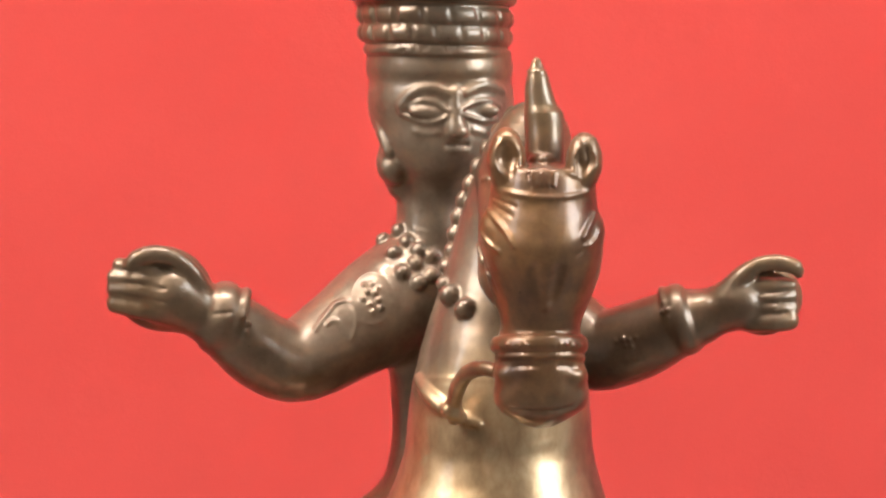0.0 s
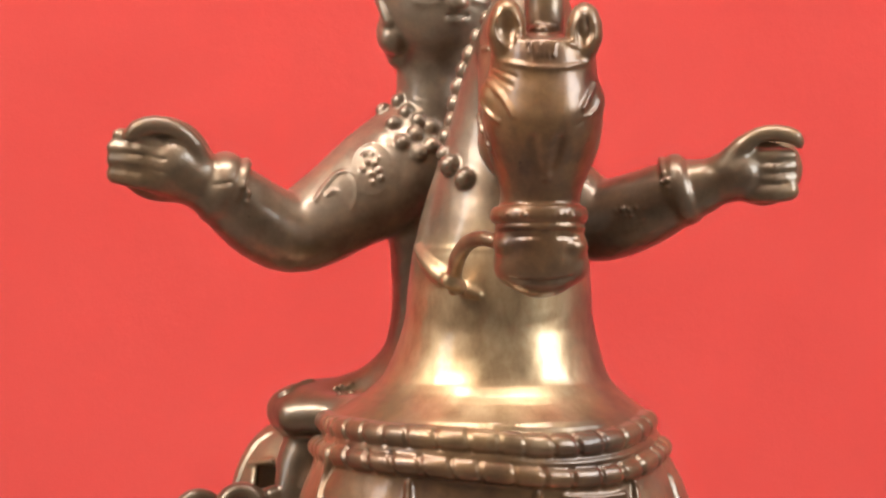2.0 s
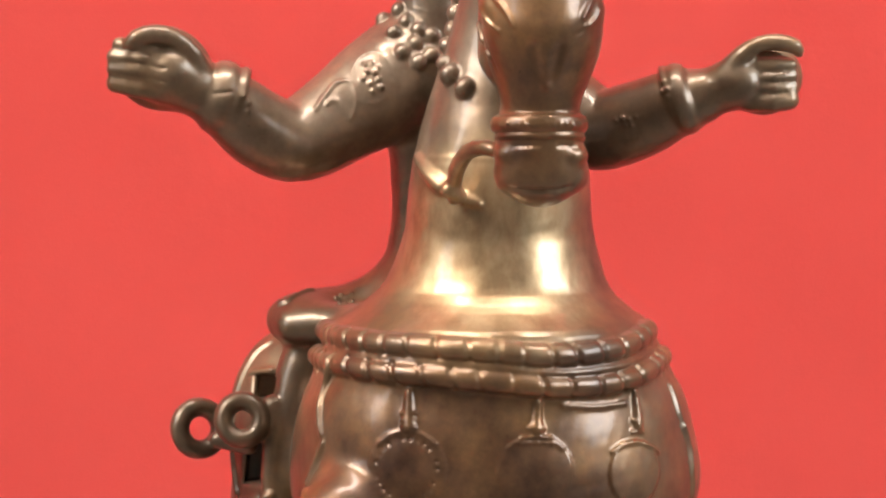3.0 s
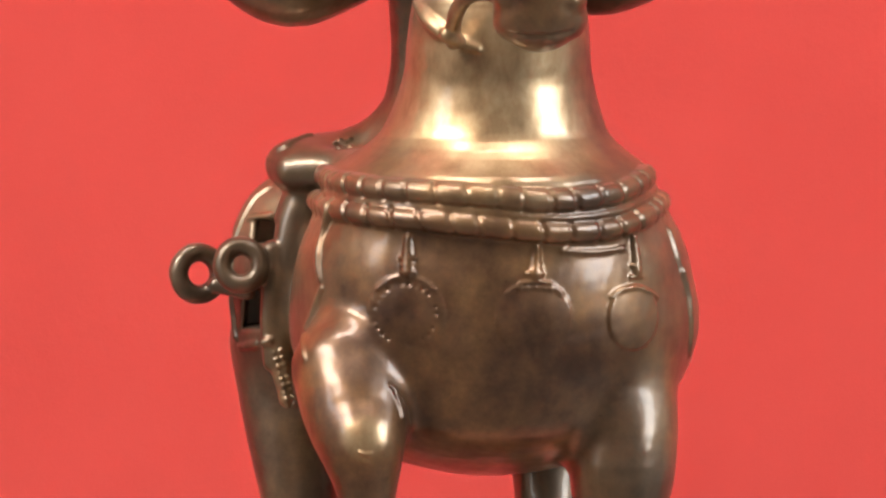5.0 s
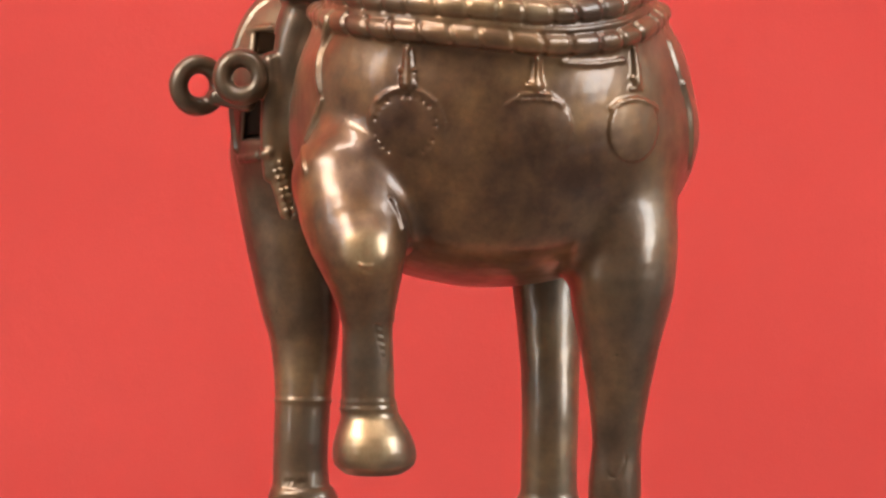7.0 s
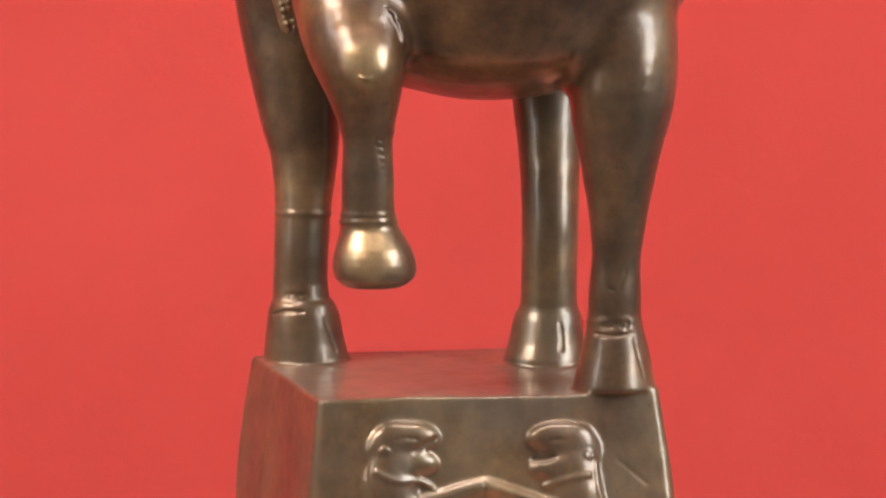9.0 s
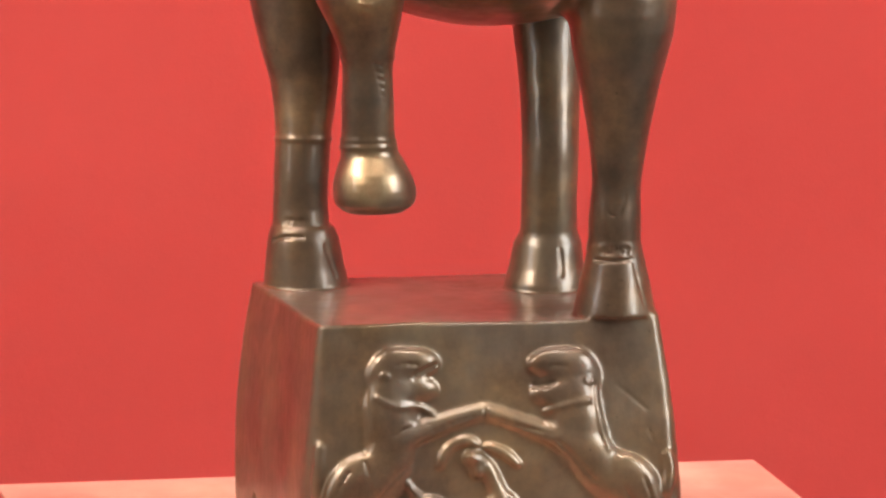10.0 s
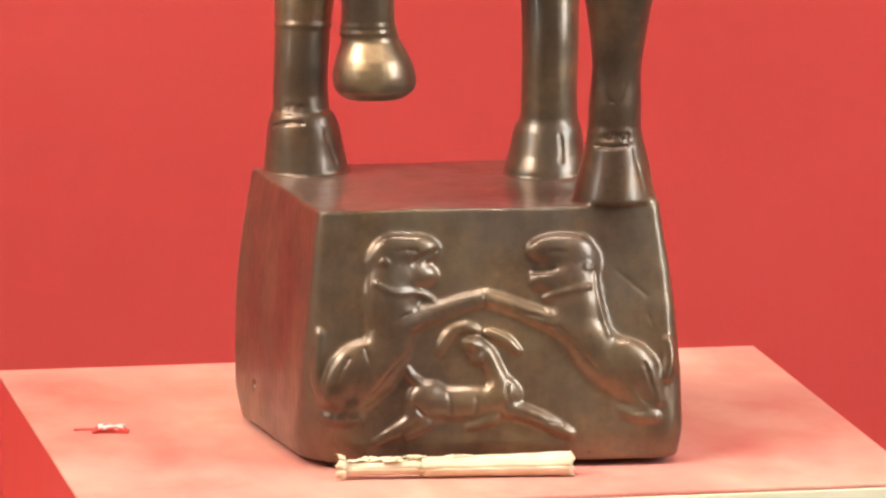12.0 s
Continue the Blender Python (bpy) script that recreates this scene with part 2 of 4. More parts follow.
def turned(points, k=3.0, flat=1.0):
    """A turned form on an upright axis: (x, y, z, radius) from the top down; flat presses it from front to back."""
    p = np.array(smooth_path(points, 2.0))[::-1]
    z0, z1, big = p[0, 2], p[-1, 2], p[:, 3].max()

    def f(x, y, z):
        cx, cy, r = (np.interp(z, p[:, 2], p[:, i]) for i in (0, 1, 3))
        slope = np.interp(z, p[:, 2], np.gradient(p[:, 3], p[:, 2]))
        side = (np.sqrt((x - cx) ** 2 + ((y - cy) / flat) ** 2) - r) / np.sqrt(1 + slope ** 2)
        return np.maximum(side, np.maximum(z - z1, z0 - z)).astype(np.float32)
    lo, hi = p[:, :3].min(0) - (big, big, 0), p[:, :3].max(0) + (big, big, 0)
    blend(f, lo, hi, k)


def egg(c, radii, k=3.0, turn=(0, 0, 0), carve=False):
    """An ellipsoid with radii along its own x, y and z, turned by degrees."""
    c, r = np.array(c[:3], float), np.array(radii, float)
    m = np.array(Euler([radians(v) for v in turn]).to_matrix())
    ext = np.sqrt(((m * r) ** 2).sum(1))

    def f(x, y, z):
        p = [m[0, i] * (x - c[0]) + m[1, i] * (y - c[1]) + m[2, i] * (z - c[2]) for i in range(3)]
        k0 = np.sqrt(sum((p[i] / r[i]) ** 2 for i in range(3)))
        k1 = np.sqrt(sum((p[i] / r[i] ** 2) ** 2 for i in range(3)))
        return k0 * (k0 - 1) / np.maximum(k1, 1e-4)
    blend(f, c - ext, c + ext, k, carve)


def ring(c, axis, radius, tube, k=1.0, stretch=1.0):
    """A torus round an axis; stretch widens its tube along the axis."""
    c, n = np.array(c[:3], float), np.array(axis, float)
    n /= np.linalg.norm(n)

    def f(x, y, z):
        w = (x - c[0]) * n[0] + (y - c[1]) * n[1] + (z - c[2]) * n[2]
        q = np.sqrt(np.maximum((x - c[0]) ** 2 + (y - c[1]) ** 2 + (z - c[2]) ** 2 - w * w, 0)) - radius
        return np.sqrt(q * q + (w / stretch) ** 2) - tube
    e = radius + tube * stretch
    blend(f, c - e, c + e, k)


held = field


def surface(x, z):
    """The casting's face at that place of its front elevation, seen from the front, and its normal."""
    d = np.array((x, 2000.0, z - EYE_MM[2]))
    s = 1 + np.arange(LO[1] + 2, LO[1] + SHAPE[1] * H - 2, H / 2) / 2000
    p = EYE_MM + s[:, None] * d
    i = np.round((p - LO) / H).astype(int)
    ok = ((i >= 4) & (i < SHAPE - 4)).all(1)
    v = np.full(len(s), 9.0)
    v[ok] = held[i[ok, 0], i[ok, 1], i[ok, 2]]
    inside = np.nonzero(v < 0.3)[0]
    if not len(inside):
        return None
    j = i[inside[0]]
    g = np.array([held[tuple(j + e)] - held[tuple(j - e)] for e in 3 * np.eye(3, dtype=int)])
    n = g / max(np.linalg.norm(g), 1e-6)
    return p[inside[0]] - n * (0.2 - min(max(v[inside[0]], -0.4), 0.4)) * 0.6, n


def smooth_path(points, step=1.5):
    """Points of a smooth curve through the given ones."""
    p = [np.array(q, float) for q in points]
    p = [2 * p[0] - p[1]] + p + [2 * p[-1] - p[-2]]
    out = []
    for a, b, c, d in zip(p, p[1:], p[2:], p[3:]):
        n = max(2, int(np.linalg.norm((c - b)[:3]) / step))
        for i in range(n):
            t = i / n
            out.append(0.5 * (2 * b + (c - a) * t + (2 * a - 5 * b + 4 * c - d) * t * t + (3 * b - a - 3 * c + d) * t ** 3))
    return out + [p[-2]]


def softened(v, wide):
    """A row of points with its small jolts evened out."""
    return np.stack([np.convolve(np.pad(c, wide, "edge"), np.ones(2 * wide + 1) / (2 * wide + 1), "valid") for c in v.T], 1)


def relief(points, sink=0.4, k=1.2, carve=False):
    """A raised (or cut) line of (x, z, radius) laid on the face of the casting."""
    runs, last = [], None
    for x, z, r in smooth_path(points, 0.8):
        hit = surface(x, z)
        if hit is None:
            continue
        if last is None or abs(last - hit[0][1]) > 4:
            runs.append([])
        last = hit[0][1]
        runs[-1].append((*hit[0], *hit[1], r))
    for run in runs:
        if len(run) < 3:
            continue
        line = np.array(run)
        wide = min(4, len(run) // 3)
        line[:, :6] = softened(line[:, :6], wide)
        line = line[np.unique(np.linspace(0, len(line) - 1, max(3, len(line) // 3)).astype(int))]
        limb(np.column_stack((line[:, :3] - line[:, 3:6] * line[:, 6:] * sink, line[:, 6])), k, carve)


def loop(x, z, rx, rz, r, sink=0.4, k=0.5, carve=False, start=0, end=360):
    """A raised or cut oval line on the face of the casting."""
    turns = [radians(start + (end - start) * i / 16) for i in range(17)]
    relief([(x + rx * math.cos(a), z + rz * math.sin(a), r) for a in turns], sink, k, carve)


def cord(points, r, gap, sink=0.2):
    """A thick cord (x, z) on the face of the casting, tied off into uneven rolls by slanting cuts."""
    hits = [h for h in (surface(x, z) for x, z in smooth_path(points, 1.0)) if h is not None]
    line, face = np.array([h[0] for h in hits]), np.array([h[1] for h in hits])
    line, face = softened(line, 4), softened(face, 4)
    core = line - face * r * sink
    limb(np.column_stack((core[::3], np.full(len(core[::3]), r))), 0.6)
    run = np.concatenate(([0], np.cumsum(np.linalg.norm(np.diff(core, axis=0), axis=1))))
    d = gap * 0.4
    while d < run[-1] - 1:
        p, q = (np.array([np.interp(d + e, run, core[:, i]) for i in range(3)]) for e in (0, 0.8))
        uneven = noise.noise(Vector(p) * 0.31)
        way = (q - p) / max(np.linalg.norm(q - p), 1e-6) + (0.22 + 0.3 * uneven) * UP
        way, out, wide = way / np.linalg.norm(way), face[min(int(np.searchsorted(run, d)), len(face) - 1)], 0.85 + 0.25 * uneven

        def cut(x, y, z):
            x, y, z = x - p[0], y - p[1], z - p[2]
            w = x * way[0] + y * way[1] + z * way[2]
            q = np.sqrt(np.maximum(x * x + y * y + z * z - w * w, 0)) - r - 0.25
            return np.maximum(np.sqrt(q * q + w * w) - wide, 0.3 * r - x * out[0] - y * out[1] - z * out[2])
        blend(cut, p - r - 1.5, p + r + 1.5, 0.6, True)
        d += gap * (1 + 0.28 * noise.noise(Vector(p) * 0.53 + Vector((7, 0, 0)))) * (0.72 + 0.28 * abs(face[min(int(np.searchsorted(run, d)), len(face) - 1), 1]))


def disc(x, z, r, rise=0.9, k=0.35):
    """A low round plate lying on the face of the casting."""
    c, n = surface(x, z)

    def f(px, py, pz):
        w = (px - c[0]) * n[0] + (py - c[1]) * n[1] + (pz - c[2]) * n[2]
        q = np.sqrt(np.maximum((px - c[0]) ** 2 + (py - c[1]) ** 2 + (pz - c[2]) ** 2 - w * w, 0))
        sag = q * q / 105
        return np.maximum(q - r, np.abs(w + sag) - rise).astype(np.float32)
    blend(f, c - r - 2, c + r + 2, k)


def boss(x, z, rx, rz, rise, k=1.2, lean=0):
    """A low swelling on the face of the casting, leaning by degrees."""
    c, n = surface(x, z)
    egg(c + n * 0.2, (rx, rise, rz), k, (0, lean, 12))


def stud(x, z, r, sink=0.3, k=0.5, carve=False):
    hit = surface(x, z)
    if hit is not None:
        egg(hit[0] - hit[1] * r * sink, (r, r, r), k, carve=carve)


def foot_block():
    """The tapered block that the horse stands on, splayed towards the back, its lip a little off the plinth."""
    cx, cy, top, low = 4.0, 1.0, 71.5, -2.9

    def f(x, y, z):
        u = (x - cx) * RIGHT[0] + (y - cy) * RIGHT[1]
        w = (x - cx) * BACK[0] + (y - cy) * BACK[1]
        # the top sags towards its front and swells under the hoof
        front_half = np.clip((10 - w) / 50, 0, 1)
        z = z + front_half * (0.9 * np.clip((u + 20) / 50, 0, 1) - 1.7 * np.exp(-((u - 46) / 11) ** 2)) * np.clip(z / top, 0, 1)
        t = np.clip(z / top, -0.05, 1)
        tuck = 1.6 * (np.maximum(0, 0.12 - t) / 0.16) ** 2
        belly = 1.2 * np.sin(np.pi * np.clip(t, 0, 1))
        hw = 54.8 - 4.6 * t + belly - tuck
        hd = 48.0 - 4.5 * t + belly - tuck
        right = hw + 2.4 - 0.6 * t
        left = hw + np.clip(w + hd, 0, 100) * (0.075 - 0.03 * t)
        r = 3.0 + np.where(u < 0, 15, 5) * np.clip(1 - t, 0, 1.1) ** 2
        front = hd + 1.0 + np.clip(u + 50, 0, 110) * 0.1 * (1 - t)
        qx, qy = np.maximum(u - right, -u - left) + r, np.maximum(w - hd, -w - front) + r
        edge = np.sqrt(np.maximum(qx, 0) ** 2 + np.maximum(qy, 0) ** 2) + np.minimum(np.maximum(qx, qy), 0) - r + 0.8
        mid, half = (top + low) / 2, (top - low) / 2
        qz = np.abs(z - mid) - half + 0.8
        return np.sqrt(np.maximum(edge, 0) ** 2 + np.maximum(qz, 0) ** 2) + np.minimum(np.maximum(edge, qz), 0) - 0.8
    blend(f, (-76, -76, low), (78, 70, top + 2), 0.1)

    def rim(x, y, z):
        u = (x - cx) * RIGHT[0] + (y - cy) * RIGHT[1]
        w = (x - cx) * BACK[0] + (y - cy) * BACK[1]
        return np.maximum(np.maximum(np.abs(u) - 46, np.abs(w) - 39), np.abs(z + 1.0) - 4.0 + 0 * u)
    # the set-back rim on which it stands
    blend(rim, (-62, -62, FOOT), (70, 62, 2), 0.5)


def hunting_scene():
    """Two beasts rearing over a horned goat, raised on the block's front."""
    # beast on the goat's tail side: tail, haunch, trunk, foreleg, neck and head
    relief([(-15.9, 38.2, 6.0), (-16.3, 31.4, 6.3), (-15.9, 24.5, 6.7), (-19.0, 15.9, 6.3), (-24.4, 7.2, 5.3), (-29.2, 2.1, 4.0)], 0.68, 2)
    relief([(-22.7, 21.4, 3.7), (-28.1, 15.9, 4.7), (-31.9, 9.0, 4.3), (-34.6, 4.7, 3.0)], 0.5, 1.2)
    relief([(-35.6, 0.7, 2.3), (-30.4, -0.4, 2.8), (-24.4, 0.7, 2.2)], 0.45, 0.9)
    relief([(-36.8, 26.6, 2.0), (-36.9, 19.3, 2.2), (-37.8, 12.1, 2.3), (-36.0, 7.6, 2.2)], 0.35, 0.8)
    relief([(-14.2, 27.9, 4.0), (-4.9, 31.4, 3.3), (5.2, 35.1, 2.8), (12.9, 36.9, 2.8)], 0.35, 1)
    boss(-14.2, 47.5, 7.7, 8.3, 2.9, 2.5, 0)
    boss(-8.1, 52.0, 7.0, 4.0, 2.7, 1.6, 6)
    boss(-7.4, 44.1, 6.0, 3.7, 2.4, 1.4, 10)
    boss(-15.6, 37.4, 7.0, 8.3, 2.7, 3, 0)
    boss(-15.2, 28.8, 6.7, 10.0, 2.7, 3, 0)
    boss(-18.0, 17.6, 6.3, 10.7, 2.6, 3, 28)
    boss(-28.7, 13.3, 5.7, 10.0, 2.9, 2, 28)
    # beast on the side of its head
    relief([(39.9, 39.1, 5.7), (40.6, 31.4, 6.7), (44.0, 24.1, 7.0), (50.2, 16.7, 6.0), (57.0, 9.0, 4.7), (62.1, 3.4, 3.3)], 0.68, 2)
    relief([(51.0, 22.4, 3.3), (58.6, 19.0, 4.3), (62.1, 12.4, 4.0), (65.1, 5.2, 2.7)], 0.5, 1.2)
    relief([(53.3, 3.4, 1.5), (57.0, 1.4, 2.2), (64.7, 1.0, 2.3)], 0.45, 0.9)
    relief([(67.4, 24.8, 1.7), (68.8, 19.0, 2.0), (67.1, 12.1, 1.8)], 0.35, 0.8)
    relief([(41.7, 25.9, 4.0), (29.8, 31.0, 3.2), (20.5, 34.8, 2.8), (13.2, 36.9, 2.8)], 0.35, 1)
    boss(38.9, 47.2, 7.7, 8.3, 2.9, 2.5, 0)
    boss(32.8, 52.0, 7.0, 4.0, 2.7, 1.6, -6)
    boss(32.5, 43.0, 6.0, 3.5, 2.4, 1.4, -10)
    boss(39.6, 37.4, 7.0, 8.3, 2.7, 3, 0)
    boss(41.7, 28.8, 7.0, 10.0, 2.7, 3, -10)
    boss(48.8, 18.5, 6.3, 10.7, 2.6, 3, -38)
    boss(58.7, 15.0, 5.7, 9.7, 2.9, 2, -30)
    # goat
    boss(9.8, 22.4, 3.6, 2.8, 2.8, 0.8, 20)
    boss(10.5, 19.0, 2.0, 2.6, 2.2, 0.8, 0)
    boss(-4.4, 5.2, 5.7, 5.7, 2.4, 2, 0)
    boss(6.1, 4.7, 10.0, 4.3, 2.2, 2, 0)
    boss(18.3, 7.2, 5.0, 5.3, 2.2, 2, 0)
    relief([(-5.4, 7.2, 4.3), (2.7, 4.7, 4.3), (11.2, 4.8, 4.3), (18.3, 6.6, 4.3)], 0.6, 2)
    relief([(-5.1, 6.2, 5.0), (-3.7, 3.8, 4.3)], 0.5, 1.2)
    relief([(18.8, 7.2, 3.7), (16.6, 13.3, 3.0), (14.2, 18.5, 2.7), (12.0, 22.4, 2.5), (9.1, 22.4, 2.3), (9.5, 19.7, 1.5)], 0.35, 1)
    relief([(11.2, 26.2, 1.3), (7.5, 28.6, 1.8), (3.0, 27.2, 1.8), (0.0, 22.8, 1.7), (-1.0, 19.0, 1.0)], 0.2, 0.5)
    relief([(12.5, 26.2, 1.3), (16.3, 25.9, 1.8), (20.5, 23.1, 1.8), (23.4, 20.4, 1.3)], 0.2, 0.5)
    relief([(-7.1, 2.1, 3.3), (-9.5, -1.0, 2.3), (-15.1, -3.8, 1.7), (-20.7, -7.3, 1.2)], 0.3, 0.8)
    relief([(-4.4, -0.0, 3.0), (-6.1, -2.8, 2.0), (-11.5, -5.2, 1.2)], 0.3, 0.8)
    relief([(19.7, 3.4, 3.3), (26.5, 1.4, 2.7), (33.3, -2.1, 2.3), (39.1, -4.9, 1.7)], 0.35, 0.9)
    relief([(16.0, 1.2, 2.7), (11.2, -1.7, 1.7), (7.0, -2.4, 1.2)], 0.3, 0.8)
    relief([(-6.6, 10.7, 1.5), (-9.2, 12.8, 1.3), (-10.5, 16.2, 0.83)], 0.1, 0.6)


def chasing():
    """Fine lines cut into the finished casting."""
    # mouths, eyes, ruffs and manes
    relief([(-8.8, 47.5, 0.83), (-5.4, 49.2, 1.2), (-1.0, 51.6, 0.83)], 0.0, 0.3, True)
    relief([(34.2, 46.1, 0.83), (30.8, 45.1, 1.2), (26.7, 45.1, 0.83)], 0.0, 0.3, True)
    loop(-17.1, 47.5, 1.3, 1.2, 0.45, 0.2, 0.3)
    stud(-17.1, 47.5, 0.6, 0.0, 0.3)
    loop(44.1, 46.5, 1.3, 1.2, 0.45, 0.2, 0.3)
    stud(44.1, 46.5, 0.6, 0.0, 0.3)
    loop(9.1, 23.1, 1.3, 1.2, 0.45, 0.2, 0.3)
    stud(9.1, 23.1, 0.6, 0.0, 0.3)
    relief([(-20.3, 41.7, 0.83), (-14.2, 37.9, 1.0), (-6.6, 38.9, 1.0), (-2.0, 35.5, 0.83)], 0.5, 0.7)
    relief([(30.1, 36.9, 0.83), (36.5, 38.9, 0.83), (45.0, 40.6, 0.83)], 0.5, 0.7)
    relief([(46.0, 45.1, 0.67), (46.4, 39.1, 0.83), (48.1, 31.4, 0.83), (50.5, 24.8, 0.83)], 0.5, 0.7)
    # pits and scratches
    stud(-56.5, 10.7, 1.6, 0.0, 0.3, True)
    relief([(52.1, 45.5, 0.4), (56.8, 41.7, 0.4), (62.3, 37.2, 0.4)], 0.0, 0.2, True)
    relief([(-46.0, 54.0, 0.33), (-43.3, 45.1, 0.33), (-41.6, 31.4, 0.33), (-42.7, 17.6, 0.33)], 0.0, 0.2, True)
    relief([(62.0, 32.2, 0.33), (63.7, 27.9, 0.33)], 0.0, 0.2, True)
    # creases of limbs, ruffs and paws
    relief([(-14.2, 29.3, 0.47), (-10.0, 32.1, 0.47), (-2.4, 33.4, 0.47)], 0.0, 0.25, True)
    relief([(-7.1, 22.4, 0.47), (-14.2, 15.9, 0.47), (-21.9, 6.4, 0.47)], 0.0, 0.25, True)
    relief([(-23.5, 22.4, 0.47), (-21.4, 17.6, 0.47), (-21.7, 10.7, 0.47)], 0.0, 0.25, True)
    relief([(-27.5, 19.0, 0.47), (-30.9, 12.8, 0.47), (-32.6, 7.2, 0.47)], 0.0, 0.25, True)
    relief([(-32.9, 1.4, 0.47), (-32.8, -0.2, 0.47), (-32.6, -1.7, 0.47)], 0.0, 0.25, True)
    relief([(-29.2, 1.7, 0.47), (-29.0, -0.0, 0.47), (-28.9, -1.7, 0.47)], 0.0, 0.25, True)
    relief([(12.5, 39.3, 0.47), (13.2, 36.5, 0.47), (12.9, 33.4, 0.47)], 0.0, 0.25, True)
    relief([(34.0, 28.8, 0.47), (40.0, 22.4, 0.47), (46.8, 15.0, 0.47)], 0.0, 0.25, True)
    relief([(60.7, 17.9, 0.47), (62.4, 12.1, 0.47), (64.5, 6.6, 0.47)], 0.0, 0.25, True)
    relief([(53.6, 15.9, 0.47), (57.8, 9.0, 0.47), (62.1, 4.7, 0.47)], 0.0, 0.25, True)
    relief([(56.7, 2.1, 0.47), (59.4, 2.2, 0.47), (62.1, 2.4, 0.47)], 0.0, 0.25, True)
    relief([(1.9, 8.1, 0.47), (2.7, 4.7, 0.47), (2.4, -0.0, 0.47)], 0.0, 0.25, True)
    relief([(10.3, 7.2, 0.47), (10.5, 3.4, 0.47), (9.5, -0.5, 0.47)], 0.0, 0.25, True)
    relief([(20.5, 12.1, 0.47), (19.0, 7.2, 0.47), (21.7, 3.8, 0.47)], 0.0, 0.25, True)
    relief([(-8.3, 4.7, 0.47), (-6.1, 1.2, 0.47), (-2.7, -0.5, 0.47)], 0.0, 0.25, True)
    relief([(30.7, -1.0, 0.47), (33.7, -1.4, 0.47), (36.7, -1.7, 0.47)], 0.0, 0.25, True)
    relief([(-14.2, 50.6, 0.47), (-10.0, 52.0, 0.47), (-6.6, 51.1, 0.47)], 0.0, 0.25, True)
    relief([(38.2, 50.6, 0.47), (34.0, 51.3, 0.47), (31.4, 50.3, 0.47)], 0.0, 0.25, True)
    relief([(-22.7, 45.1, 0.47), (-22.0, 34.8, 0.47), (-20.7, 26.2, 0.47)], 0.0, 0.25, True)
    relief([(-3.2, 30.5, 0.47), (4.4, 33.9, 0.47), (10.3, 35.7, 0.47)], 0.0, 0.25, True)
    relief([(16.2, 34.8, 0.47), (23.9, 32.7, 0.47), (34.0, 30.0, 0.47)], 0.0, 0.25, True)
    # marks on the raised leg and the standing leg
    for i in range(6):
        x, z = (-20.2, 142.0)
        relief([(x + 0.5 * i, z - 2.2 * i, 0.4), (x + 2.6 + 0.3 * i, z - 1.0 - 2.2 * i, 0.4)], 0.0, 0.2, True)
    relief([(-16.8, 142.7, 0.4), (-15.8, 135.6, 0.4), (-15.8, 128.8, 0.4)], 0.0, 0.2, True)
    relief([(-20.5, 142.4, 0.4), (-18.1, 135.6, 0.4), (-16.8, 128.8, 0.4)], 0.0, 0.2, True)
    relief([(-24.8, 160.6, 0.5), (-22.5, 159.3, 0.5), (-20.1, 160.3, 0.5)], 0.0, 0.3)
    relief([(-23.8, 157.9, 0.5), (-22.1, 156.9, 0.5), (-20.5, 157.6, 0.5)], 0.0, 0.3)
    relief([(49.2, 103.4, 0.4), (48.8, 96.6, 0.4), (52.6, 95.5, 0.4), (55.2, 103.4, 0.4)], 0.0, 0.2, True)
    # hollows of the nose, studs of the noseband, lines round the eyes
    relief([(26.7, 326.6, 1.7), (26.8, 322.2, 1.5), (28.5, 317.2, 1.0)], -0.55, 1.5, True)
    relief([(34.7, 326.6, 1.7), (34.0, 322.2, 1.5), (32.4, 317.2, 1.0)], -0.55, 1.5, True)
    for i in range(13):
        a, b = (16.7, 303.2), (40.7, 303.2)
        stud(a[0] + (b[0] - a[0]) * i / 12, a[1] + 0.3 * math.sin(i * 2.1), 0.6, 0.0, 0.3)
    for points in ([(13.0, 346.6, 0.5), (16.7, 343.3, 0.5), (20.7, 341.3, 0.5)], [(14.0, 347.6, 0.4), (18.7, 344.9, 0.4), (22.0, 343.9, 0.4)], [(11.3, 331.9, 0.5), (13.0, 325.6, 0.5), (16.0, 318.6, 0.5)],
                   [(44.0, 333.6, 0.5), (42.0, 330.9, 0.5), (39.4, 329.9, 0.5)], [(19.4, 296.5, 0.5), (24.4, 297.2, 0.5), (29.7, 296.9, 0.5)], [(33.7, 296.9, 0.5), (37.4, 297.2, 0.5), (40.4, 296.2, 0.5)]):
        relief(points, 0.0, 0.25, True)
    # knuckles, nails and cuffs
    for points in ([(-95.4, 325.9, 0.4), (-89.0, 324.6, 0.4), (-82.4, 322.2, 0.4)], [(-96.4, 322.2, 0.4), (-89.1, 321.1, 0.4), (-81.0, 319.6, 0.4)], [(-96.4, 318.4, 0.4), (-89.1, 317.2, 0.4), (-80.7, 315.6, 0.4)],
                   [(92.7, 318.9, 0.4), (97.7, 318.9, 0.4), (103.1, 319.6, 0.4)], [(92.7, 315.7, 0.4), (97.7, 315.7, 0.4), (103.1, 316.2, 0.4)], [(92.7, 312.6, 0.4), (97.7, 312.4, 0.4), (103.1, 312.9, 0.4)],
                   [(-68.0, 312.6, 0.5), (-64.7, 312.9, 0.5), (-62.0, 313.2, 0.5)]):
        relief(points, 0.0, 0.25, True)
